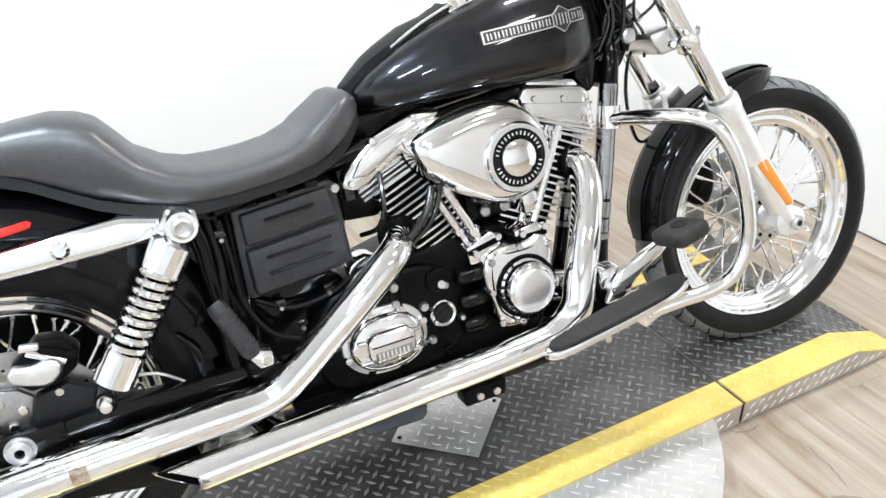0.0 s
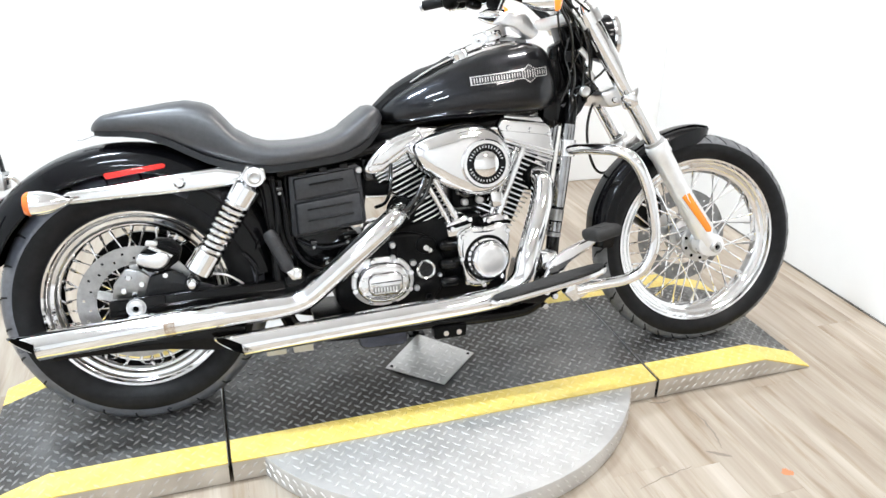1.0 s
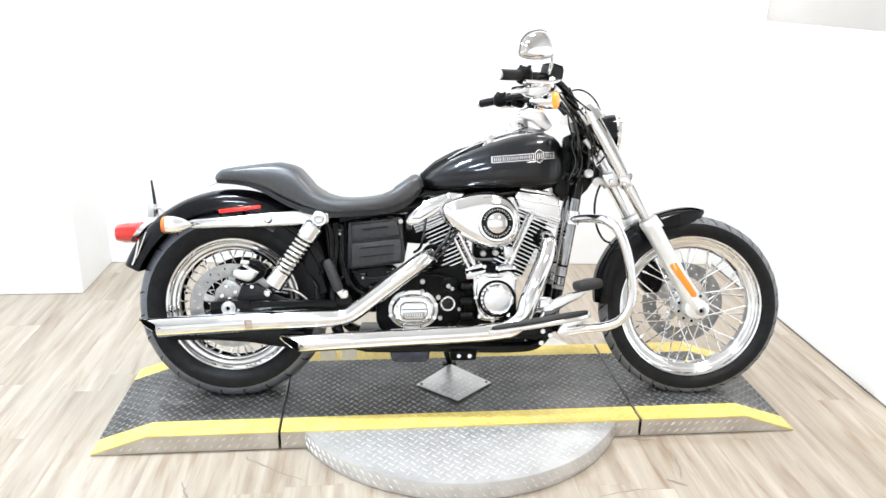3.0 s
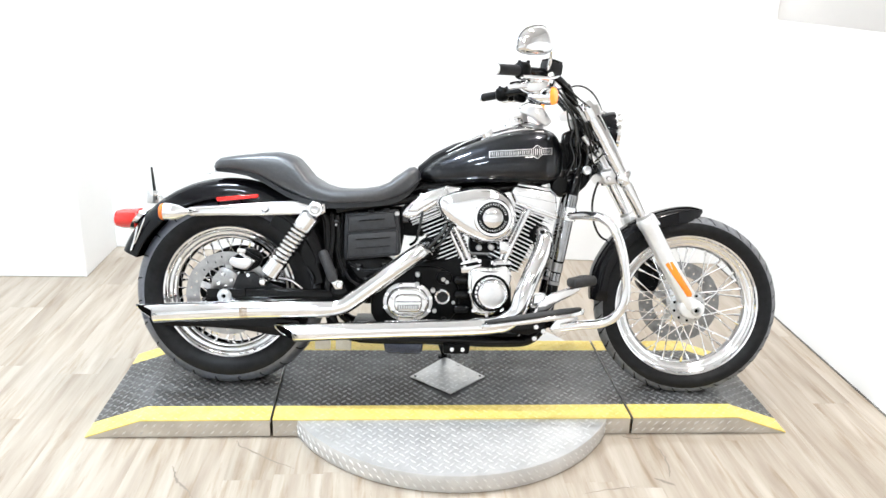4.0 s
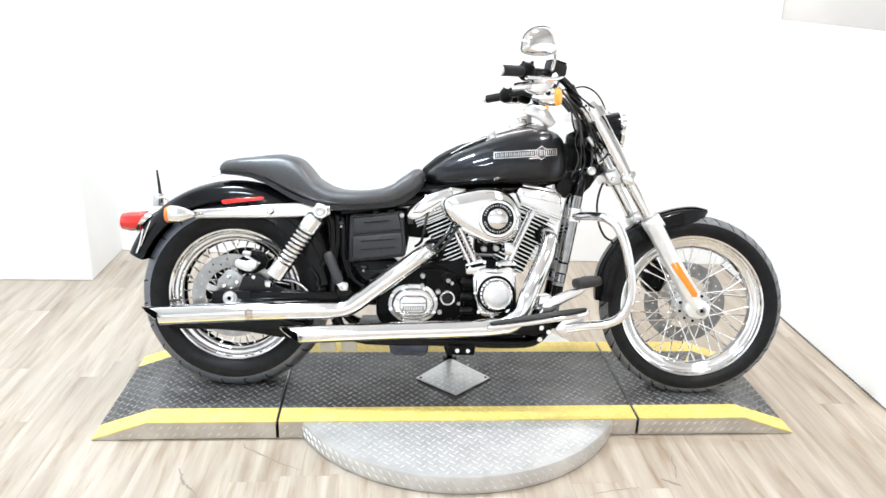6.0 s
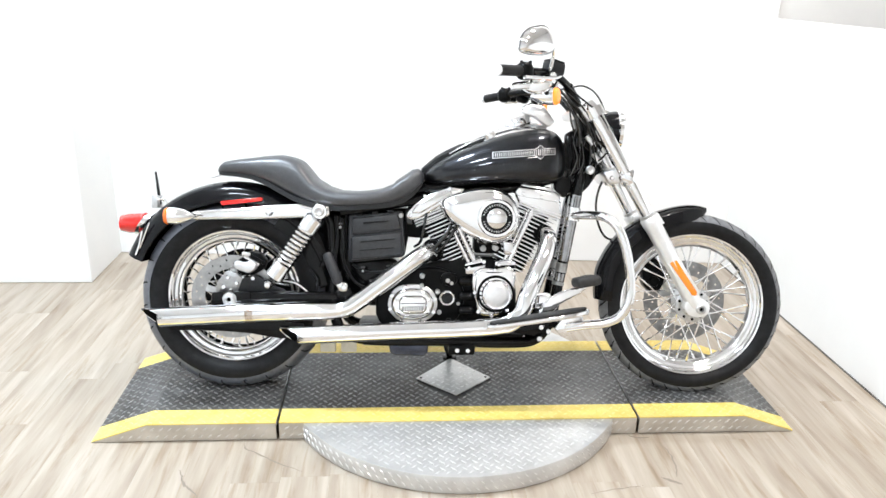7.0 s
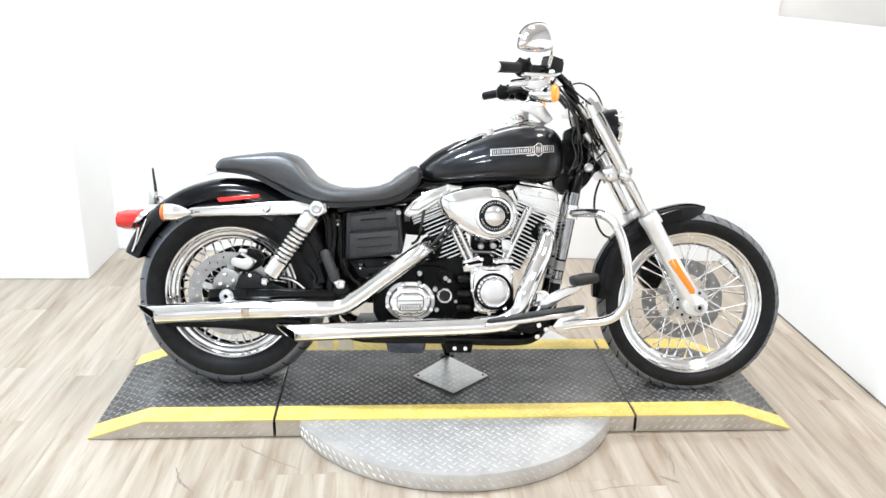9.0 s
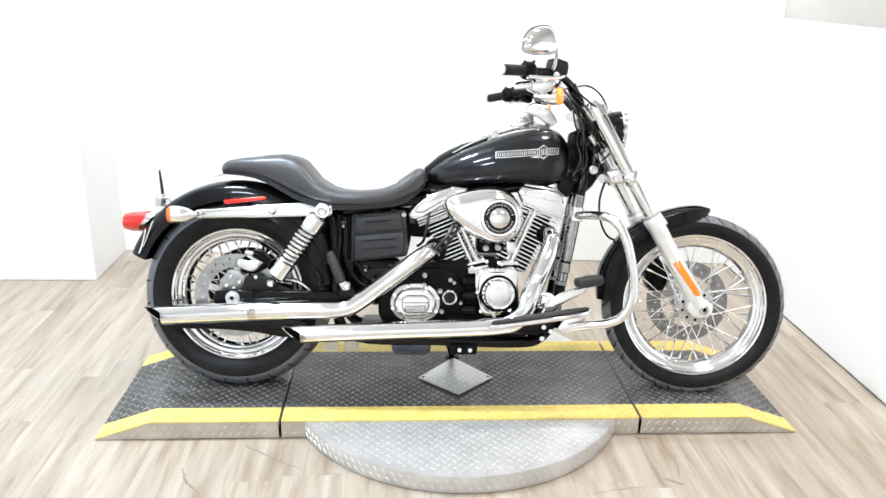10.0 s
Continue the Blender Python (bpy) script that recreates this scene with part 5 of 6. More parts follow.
panel = part("cover_panel", slab([(0.568, 0.304), (0.568, 0.342), (0.584, 0.356), (0.652, 0.357), (0.669, 0.344), (0.669, 0.306), (0.654, 0.291), (0.584, 0.290)], 0.120, 0.146, 0.007, 3, 0.93), castchrome, gc)
part("cover_slot", slab([(0.582, 0.302), (0.656, 0.305), (0.656, 0.321), (0.582, 0.318)], 0.143, 0.1472, 0.001, 1), darksteel, panel)
for k in range(8):
    part("cover_mark", slab([(0.587 + 0.0082 * k, 0.3055), (0.5905 + 0.0082 * k, 0.3055), (0.5905 + 0.0082 * k, 0.3165), (0.587 + 0.0082 * k, 0.3165)], 0.1460, 0.1484, 0.0, 1), satin, panel, smooth=False)
for v in (0.338, 0.296):
    part("cover_rib", slab([(0.555, v - 0.004), (0.680, v - 0.003), (0.680, v + 0.003), (0.555, v + 0.004)], 0.120, 0.134, 0.003, 2), chrome, gc)
part("panel_groove", slab([(0.578, 0.3275), (0.660, 0.3295), (0.660, 0.3320), (0.578, 0.3300)], 0.143, 0.1466, 0.0, 1), dark, panel, smooth=False)
for k in range(8):
    a = 2 * math.pi * (k + 0.4) / 8
    bolt(gc, 0.617 + 0.083 * math.cos(a), 0.322 + 0.061 * math.sin(a), 0.10, 0.0085, 0.014)
fp = part("filler_plug", lathe([(0, 0.0275), (0.016, 0.0275), (0.019, 0.025), (0.017, 0.020), (0.010, 0.0195)], L(0.738, 0.345, 0.100), (0, -1, 0), 36), chrome, engine, "chrome ringed filler plug")
part("plug_face", lathe([(0.0, 0.02), (0.011, 0.0195), (0.011, 0)], L(0.738, 0.345, 0.100), (0, -1, 0), 24), plastic, fp)
part("plug_bar", block((0.036, 0.004, 0.006), L(0.738, 0.345, 0.112), 0.001, 1, pose(0, 0, 0, 0, -35, 0)), plastic, fp)
for u, v, w, r in ((0.649, 0.421, 0.100, 0.0095), (0.648, 0.387, 0.100, 0.0085), (0.704, 0.366, 0.100, 0.0095), (0.753, 0.397, 0.098, 0.0075), (0.777, 0.325, 0.106, 0.006), (0.711, 0.293, 0.100, 0.0085)):
    bolt(engine, u, v, w, r, 0.012, alloy)
part("drain_bolt", lathe([(0, 0.010), (0.010, 0.010), (0.010, 0.0055), (0.004, 0.005), (0.004, 0)], L(0.745, 0.262, 0.098), (0, -1, 0), 18), wrinkle, engine)
part("case_pillar", tube([L(0.653, 0.355, 0.096), L(0.650, 0.425, 0.096)], 0.013, 14), wrinkle, engine)
part("case_lug", slab(rounded([(0.715, 0.400), (0.722, 0.432), (0.765, 0.430), (0.772, 0.400), (0.745, 0.385)], 2), 0.092, 0.108, 0.006, 2), wrinkle, engine)
part("sensor", tube([L(0.737, 0.402, 0.098), L(0.739, 0.408, 0.125)], 0.008, 12), chrome, engine)
part("intake", tube([L(0.80, 0.60, 0.03), L(0.87, 0.615, 0.03), L(0.94, 0.62, 0.03)], 0.03, 18), wrinkle, engine)
part("throttle_body", slab([(0.83, 0.50), (0.83, 0.60), (0.93, 0.60), (0.93, 0.50)], -0.03, 0.08, 0.012, 2), wrinkle, engine)
part("throttle_block", slab([(0.935, 0.50), (0.928, 0.55), (0.965, 0.545), (0.968, 0.505)], 0.08, 0.125, 0.006, 2), castchrome, engine)
part("spark_lead", tube([L(0.66, 0.64, 0.10), L(0.65, 0.58, 0.125), L(0.64, 0.54, 0.10), L(0.62, 0.52, 0.05)], 0.005, 8, 4), cable, engine)
part("starter_cover", slab(rounded([(0.575, 0.452), (0.580, 0.478), (0.612, 0.490), (0.640, 0.478), (0.645, 0.455), (0.61, 0.440)], 2), 0.03, 0.088, 0.008, 2), castchrome, engine, "small chrome starter end cover")
part("coil_box", slab([(0.594, 0.552), (0.592, 0.66), (0.70, 0.68), (0.70, 0.58), (0.66, 0.548)], -0.05, 0.045, 0.006, 2), wrinkle, engine, "black ignition coil box")
part("hanger_plate", slab([(0.588, 0.60), (0.586, 0.655), (0.622, 0.664), (0.640, 0.640), (0.612, 0.618)], 0.03, 0.075, 0.004, 2), enamel, engine, "black engine hanger")
bolt(engine, 0.600, 0.640, 0.075, 0.009, 0.010)
bolt(engine, 0.604, 0.612, 0.075, 0.007, 0.012)

# ---- exhaust ----
ex = new("exhaust")
ex.parent = bike
ex["label"] = "chrome dual exhaust with slash-cut mufflers"


pr = smoothline([L(0.690, 0.500, 0.05), L(0.682, 0.508, 0.085), L(0.664, 0.505, 0.128), L(0.636, 0.492, 0.155), L(0.560, 0.437, 0.168), L(0.470, 0.368, 0.170), L(0.425, 0.334, 0.170), L(0.395, 0.316, 0.170), L(0.350, 0.306, 0.170), L(0.250, 0.302, 0.170), L(0.060, 0.293, 0.170), L(-0.10, 0.283, 0.170), L(-0.262, 0.272, 0.170)], 6)
rad = [0.0305 if p.x > 0.37 else 0.0305 + min(1, (0.37 - p.x) / 0.06) * 0.0035 for p in pr]
hp = part("rear_pipe", tube(pr, rad, 28, cut1=(-0.50, -0.60, -0.62), cap=False), chrome, ex, "chrome exhaust pipe and muffler")
part("pipe_inside", tube([p for p in pr[-12:]], [r - 0.004 for r in rad[-12:]], 24, cut1=(-0.50, -0.60, -0.62), cap=False), dark, hp)
part("pipe_baffle", tube([pr[-14], pr[-13]], 0.030, 20), dark, hp)
pf = smoothline([L(1.055, 0.572, 0.045), L(1.083, 0.570, 0.072), L(1.090, 0.548, 0.100), L(1.076, 0.503, 0.128), L(1.047, 0.443, 0.155), L(1.013, 0.367, 0.178), L(0.996, 0.312, 0.186), L(0.962, 0.278, 0.188), L(0.915, 0.262, 0.188), L(0.80, 0.252, 0.188), L(0.571, 0.240, 0.188), L(0.400, 0.230, 0.188), L(0.210, 0.219, 0.188)], 6)
rad = [min(0.0325, 0.026 + 0.03 * i / 20) if p.x > 0.93 else 0.0295 + min(1, (0.93 - p.x) / 0.1) * 0.0010 for i, p in enumerate(pf)]
fpipe = part("front_pipe", tube(pf, rad, 28, cut1=(-0.50, -0.60, -0.62), cap=False), chrome, ex, "chrome exhaust pipe and muffler")
part("pipe_inside", tube([p for p in pf[-12:]], [r - 0.004 for r in rad[-12:]], 24, cut1=(-0.50, -0.60, -0.62), cap=False), dark, fpipe)
part("pipe_baffle", tube([pf[-14], pf[-13]], 0.026, 20), dark, fpipe)
c = Vector(L(0.050, 0.2925, 0.170))
part("heat_stain", tube([c, c + Vector((0.026, 0, 0.0012))], 0.0344, 28), blued, hp, "heat-tinted band on the chrome")
part("clamp", tube([c + Vector((-0.030, 0, -0.001)), c + Vector((-0.020, 0, -0.001))], 0.0362, 28), chrome, hp)
part("muffler_bracket", slab([(-0.222, 0.222), (-0.240, 0.246), (0.10, 0.268), (0.24, 0.254), (0.250, 0.205), (0.212, 0.196), (0.150, 0.199), (0.053, 0.215), (-0.057, 0.222)], 0.125, 0.140, 0.003, 2), enamel, ex, "black muffler bracket")
for u in (0.318, 0.392):
    part("hanger", block((0.054, 0.022, 0.056), L(u - 0.003, 0.164, 0.055), 0.003), cream, ex, "pale bracket below the muffler")

# ---- rider's controls ----
fb = new("footboard")
fb.parent = bike
fb["label"] = "black rubber footboard on a chrome base"
bo = [(0.880, 0.285, 0.262), (0.886, 0.284, 0.298), (0.98, 0.300, 0.304), (1.08, 0.312, 0.302), (1.150, 0.324, 0.294), (1.198, 0.332, 0.272), (1.202, 0.334, 0.245), (1.150, 0.330, 0.232), (1.00, 0.305, 0.240)]


def board(grow, lo, hi, bevel):
    bm = bmesh.new()
    cu, cw = 1.04, 0.27
    pts = rounded([(cu + (u - cu) * grow, cw + (w - cw) * grow) for u, v, w in bo], 3)
    base = lambda u: 0.284 + (u - 0.88) * 0.156
    a = [bm.verts.new(L(u, base(u) + lo, w)) for u, w in pts]
    b = [bm.verts.new(L(u, base(u) + hi, w)) for u, w in pts]
    bm.faces.new(a[::-1])
    bm.faces.new(b)
    for i in range(len(a)):
        bm.faces.new((a[i], a[(i + 1) % len(a)], b[(i + 1) % len(b)], b[i]))
    return bevelled(bm, bevel, 2)


part("pad", board(0.97, 0.002, 0.010, 0.003), padrub, fb, "worn black rubber pad")
part("base", board(1.03, -0.014, 0.002, 0.004), chrome, fb, "chrome base")
part("mount_arm", tube([L(1.0, 0.28, 0.20), L(1.02, 0.25, 0.12), L(1.03, 0.24, 0.08)], 0.014, 12, 3), enamel, fb)
part("front_arm", tube([L(1.15, 0.308, 0.22), L(1.12, 0.270, 0.14), L(1.10, 0.26, 0.09)], 0.013, 12, 3), chrome, fb)
part("underside", slab([(0.93, 0.245), (0.95, 0.275), (1.10, 0.300), (1.12, 0.265), (1.04, 0.228)], 0.12, 0.19, 0.008, 2), enamel, fb)
for u, v in ((1.060, 0.262), (1.085, 0.248), (1.055, 0.222)):
    bolt(fb, u, v, 0.185, 0.010, 0.014)
part("board_end", slab([(1.125, 0.298), (1.19, 0.322), (1.20, 0.292), (1.17, 0.250), (1.13, 0.232), (1.10, 0.262)], 0.195, 0.225, 0.006, 2), chrome, fb, "chrome footboard bracket")

bp_ = new("brake_pedal")
bp_.parent = bike
bp_["label"] = "chrome brake pedal with a black rubber pad"
part("pedal_pad", block((0.084, 0.085, 0.034), (0, 0, 0), 0.013, 3, pose(*L(1.195, 0.432, 0.262), -6, -10, 8)), padrub, bp_, "black rubber pedal pad")
part("pad_inset", lathe([(0, 0.017), (0.003, 0.016), (0.002, 0)], L(1.193, 0.448, 0.262), (-0.17, 0, 1), 20), rubber, bp_)
part("pedal_arm", slab([(1.043, 0.308), (1.064, 0.345), (1.083, 0.366), (1.107, 0.382), (1.148, 0.398), (1.192, 0.414), (1.208, 0.402), (1.180, 0.378), (1.137, 0.357), (1.117, 0.344), (1.104, 0.326), (1.098, 0.310)], 0.203, 0.221, 0.006, 3), chrome, bp_, "chrome pedal arm")
part("pedal_pivot", tube([L(1.072, 0.330, 0.10), L(1.072, 0.330, 0.226)], 0.014, 16), chrome, bp_)
part("pedal_link", slab([(1.045, 0.335), (1.05, 0.372), (1.09, 0.378), (1.10, 0.340), (1.07, 0.322)], 0.15, 0.20, 0.006, 2), chrome, bp_)

part("engine_guard", tube([L(1.180, 0.640, 0.07), L(1.200, 0.645, 0.12), L(1.225, 0.648, 0.19), L(1.255, 0.645, 0.245), L(1.285, 0.620, 0.277), L(1.312, 0.560, 0.29), L(1.330, 0.480, 0.293), L(1.338, 0.410, 0.29), L(1.330, 0.356, 0.285), L(1.305, 0.315, 0.275), L(1.262, 0.292, 0.262), L(1.200, 0.282, 0.245), L(1.140, 0.268, 0.225)], 0.0155, 18, 6), chrome, bike, "chrome tubular engine guard")
part("guard_clamp", tube([L(1.186, 0.668, 0.064), L(1.180, 0.622, 0.066)], 0.024, 16), chrome, bike)

# ---- front end ----
fork = new("front_fork")
fork.parent = bike
fork["label"] = "chrome telescopic fork with satin lower legs"


def on_fork(k, w, ahead=0.0):
    """A point on a fork leg: k = 0 at the axle lug, 1 at the top clamp."""
    return Vector(L(1.606 - 0.352 * k + ahead, 0.352 + 0.608 * k, w))


for s in (1, -1):
    w = 0.112 * s
    lower = part("lower_leg", tube([on_fork(-0.05, w), on_fork(-0.03, w), on_fork(0.02, w), on_fork(0.30, w), on_fork(0.42, w), on_fork(0.44, w), on_fork(0.470, w), on_fork(0.478, w)], [0.020, 0.027, 0.029, 0.030, 0.031, 0.034, 0.034, 0.030], 24), legsilver, fork, "satin aluminium lower leg")
    part("axle_lug", slab(rounded([(1.590, 0.300), (1.575, 0.335), (1.600, 0.365), (1.650, 0.352), (1.665, 0.320), (1.640, 0.292)], 3), (0.112 - 0.024) * s, (0.112 + 0.020) * s, 0.006, 2), legsilver, lower)
    part("axle_end", lathe([(0, 0.017), (0.012, 0.017), (0.015, 0.014), (0.015, 0.008), (0.004, 0.0075), (0.004, 0)], L(1.630, 0.322, 0.131 * s), (0, -s, 0), 24), alloy, lower)
    part("axle_hole", lathe([(0, 0.0078), (0.0008, 0.0078), (0.0008, 0)], L(1.630, 0.322, 0.1356 * s), (0, -s, 0), 6), dark, lower)
    part("fork_tube", tube([on_fork(0.47, w), on_fork(1.10, w)], 0.0245, 22), chrome, fork, "chrome fork tube")
    part("fork_cover", tube([on_fork(0.70, w), on_fork(0.715, w), on_fork(1.02, w), on_fork(1.04, w)], [0.0255, 0.0265, 0.0265, 0.025], 22), chrome, fork, "chrome fork cover")
    part("dust_collar", tube([on_fork(0.478, w), on_fork(0.492, w)], 0.029, 22), alloy, fork)
    part("leg_reflector", slab([(1.513, 0.482), (1.521, 0.493), (1.536, 0.494), (1.612, 0.384), (1.611, 0.371), (1.594, 0.371)], 0.1345 * s, 0.1415 * s, 0.002, 2), reflex, lower, "long amber reflector")
    part("reflector_back", slab([(1.503, 0.478), (1.518, 0.500), (1.545, 0.501), (1.624, 0.384), (1.619, 0.364), (1.586, 0.366)], 0.120 * s, 0.136 * s, 0.002, 1), legsilver, lower)
    part("clamp_ear", tube([on_fork(0.672, w), on_fork(0.678, w), on_fork(0.722, w), on_fork(0.728, w)], [0.030, 0.0325, 0.0325, 0.030], 22), chrome, fork)
    part("top_ear", tube([on_fork(1.04, w), on_fork(1.09, w)], 0.036, 22), chrome, fork)
    part("fork_cap", tube([on_fork(1.10, w), on_fork(1.125, w)], [0.024, 0.018], 18), chrome, fork)
    part("fender_bracket", slab([(1.440, 0.600), (1.430, 0.640), (1.47, 0.66), (1.50, 0.62)], 0.06 * s, 0.11 * s, 0.005, 2), satin, fork)
part("lower_clamp", slab([(1.300, 0.752), (1.275, 0.795), (1.330, 0.815), (1.358, 0.788), (1.350, 0.760)], -0.110, 0.098, 0.010, 3), satin, fork, "chrome lower fork clamp")
part("upper_clamp", slab([(1.165, 0.985), (1.160, 1.012), (1.240, 1.030), (1.262, 1.002), (1.250, 0.978)], -0.125, 0.125, 0.008, 2), satin, fork, "upper fork clamp")
ff_t = [(178, 0.346, 0.330, 0.8), (172, 0.352, 0.334, 1.0), (160, 0.364, 0.342, 1.0), (140, 0.366, 0.344, 1.0), (120, 0.358, 0.341, 1.0), (108, 0.355, 0.342, 1.0), (98, 0.356, 0.346, 0.95), (90, 0.356, 0.349, 0.75), (84, 0.351, 0.348, 0.4), (82, 0.349, 0.3475, 0.12)]
ffen = arc_shell("front_fender", FA, ff_t[::-1], 0.059, paint, bike, "glossy black front mudguard", round_r=0.04, n=40)
for s in (1, -1):
    part("fender_lip", tube([L(FA[0] + interp(ff_t[::-1], a)[1] * math.cos(radians(a)), FA[1] + interp(ff_t[::-1], a)[1] * math.sin(radians(a)), 0.059 * s * interp(ff_t[::-1], a)[2]) for a in range(84, 178, 6)], 0.0022, 6, 2), paint, ffen)
# front caliper on the far side
fcal = part("front_caliper", slab(rounded([(1.478, 0.375), (1.470, 0.46), (1.50, 0.485), (1.545, 0.46), (1.555, 0.40), (1.53, 0.355)], 3), -0.105, -0.045, 0.010, 2), wrinkle, bike, "black front brake caliper")
for v in (0.395, 0.445):
    part("piston_cap", lathe([(0, 0.020), (0.006, 0.018), (0.006, 0)], L(1.515, v, -0.045), (0, -1, 0), 20), wrinkle, fcal)
part("brake_hose", tube([L(1.49, 0.48, -0.08), L(1.43, 0.56, -0.07), L(1.34, 0.55, -0.04), L(1.292, 0.60, -0.01), L(1.276, 0.68, 0.0), L(1.290, 0.75, 0.0), L(1.315, 0.79, 0.01)], 0.0042, 8, 6), cable, bike, "black brake hose")

# headlamp
hl = part("headlight", lathe([(-0.062, 0), (-0.060, 0.020), (-0.048, 0.042), (-0.024, 0.060), (0.006, 0.068), (0.020, 0.069)], L(1.318, 0.947, 0), (1, 0, -0.04), 40), paint, bike, "black headlamp shell with chrome rim")
part("headlight_rim", lathe([(0.016, 0.069), (0.020, 0.075), (0.032, 0.075), (0.040, 0.068), (0.036, 0.062)], L(1.318, 0.947, 0), (1, 0, -0.04), 48), chrome, hl, "chrome rim")
part("headlight_lens", lathe([(0.034, 0.063), (0.044, 0.05), (0.052, 0.025), (0.054, 0)], L(1.318, 0.947, 0), (1, 0, -0.04), 40), glass, hl, "clear lens")
part("headlight_bracket", slab([(1.215, 0.988), (1.225, 1.006), (1.296, 1.020), (1.314, 1.010), (1.309, 0.998)], -0.016, 0.016, 0.005, 2), chrome, hl)
part("headlight_mount", slab([(1.240, 0.90), (1.245, 0.98), (1.288, 0.98), (1.278, 0.92)], -0.04, 0.04, 0.008, 2), enamel, hl)

# handlebar, risers, controls
hb = new("handlebar")
hb.parent = bike
hb["label"] = "black handlebar with rubber grips and switch boxes"
bar_r = [L(1.205, 0.995, 0.0), L(1.198, 0.998, 0.06), L(1.172, 1.028, 0.105), L(1.132, 1.080, 0.155), L(1.080, 1.108, 0.212), L(1.030, 1.112, 0.26), L(0.960, 1.106, 0.325), L(0.868, 1.095, 0.420)]
bar_l = [Vector((p.x + 0.02, -p.y, p.z - 0.005)) for p in bar_r]
part("bar", tube(bar_r[:7] + [bar_r[6].lerp(bar_r[7], 0.4)], 0.0132, 14, 6), enamel, hb)
part("bar", tube(bar_l[:7] + [bar_l[6].lerp(bar_l[7], 0.5)], 0.0132, 14, 6), enamel, hb)
for s, line in ((1, bar_r), (-1, bar_l)):
    a, b = line[6].lerp(line[7], 0.16 if s > 0 else 0.34), line[7].lerp(line[6], 0.0 if s > 0 else 0.07)
    d = (b - a).normalized()
    part("grip", tube([a, a + d * 0.004, b - d * 0.004, b], [0.016, 0.0172, 0.0172, 0.017] if s > 0 else [0.015, 0.0165, 0.0165, 0.016], 20), rubber, hb, "black rubber grip")
    part("grip_end", tube([b - d * 0.004, b + d * 0.003, b + d * 0.006], [0.0172, 0.0190, 0.0172], 18), satin, hb, "bright flared grip end")
    c = a - d * 0.026
    part("switch_box", block((0.052, 0.052, 0.058), (0, 0, 0), 0.022, 5, Matrix.Translation(c) @ d.to_track_quat("X", "Z").to_matrix().to_4x4()), wrinkle, hb, "black switch housing")
    for k in range(3):
        part("switch", block((0.008, 0.010, 0.010), (0, 0, 0), 0.002, 1, Matrix.Translation(c + Vector((-0.012 + 0.014 * k, -0.012, 0.026))) @ d.to_track_quat("X", "Z").to_matrix().to_4x4()), satin if k == 1 else plastic, hb)
    m = line[4].lerp(line[5], 0.4)
    part("lever_clamp", block((0.036, 0.040, 0.042), (0, 0, 0), 0.008, 2, Matrix.Translation(m + Vector((0, 0, 0.004))) @ d.to_track_quat("X", "Z").to_matrix().to_4x4()), plastic, hb)
    lev = [m + Vector((0.030, -0.012 * s, -0.006)), m + Vector((0.005, -0.050 * s, -0.018)), m + Vector((-0.055, -0.105 * s, -0.026)), m + Vector((-0.105, -0.155 * s, -0.030))]
    part("lever", tube(lev, [0.006] * 6 + [0.0065] * 13, 10, 6), chrome, hb, "chrome hand lever")
# master cylinder on the right bar
part("master_cylinder", block((0.060, 0.052, 0.040), (0, 0, 0), 0.007, 2, Matrix.Translation(L(1.068, 1.128, 0.235)) @ pose(0, 0, 0, 0, 10, 30)), plastic, hb, "black brake reservoir")
part("reservoir_lid", block((0.054, 0.048, 0.006), (0, 0, 0), 0.002, 1, Matrix.Translation(L(1.070, 1.150, 0.235)) @ pose(0, 0, 0, 0, 10, 30)), enamel, hb)
part("lever_guard", slab([(0.925, 1.050), (0.925, 1.074), (0.985, 1.082), (0.985, 1.056)], 0.285, 0.30, 0.004, 2), chrome, hb)
part("control_block", slab(rounded([(0.972, 1.052), (0.962, 1.085), (1.005, 1.100), (1.05, 1.098), (1.06, 1.068), (1.02, 1.045)], 2), 0.235, 0.275, 0.008, 2), chrome, hb)
for s in (1, -1):
    part("riser", tube([L(1.225, 0.975, 0.045 * s), L(1.215, 0.985, 0.045 * s), L(1.205, 0.995, 0.045 * s), L(1.198, 1.008, 0.045 * s)], 0.021, 14, 4), enamel, hb, "black riser")
part("riser_cap", block((0.04, 0.14, 0.036), L(1.200, 1.004, 0), 0.008, 2), enamel, hb)
part("clamp_shroud", slab([(0.985, 1.000), (1.020, 1.030), (1.070, 1.022), (1.108, 0.968), (1.085, 0.950), (1.035, 0.985)], 0.01, 0.062, 0.006, 2), satin, hb, "chrome ignition shroud")
bullet_signal(1.050, 1.036, 0.255, 1, [L(1.06, 1.045, 0.24), L(1.085, 1.085, 0.21)], 0.45)
bullet_signal(1.085, 1.040, -0.250, 1, [L(1.09, 1.045, -0.24), L(1.10, 1.085, -0.21)])


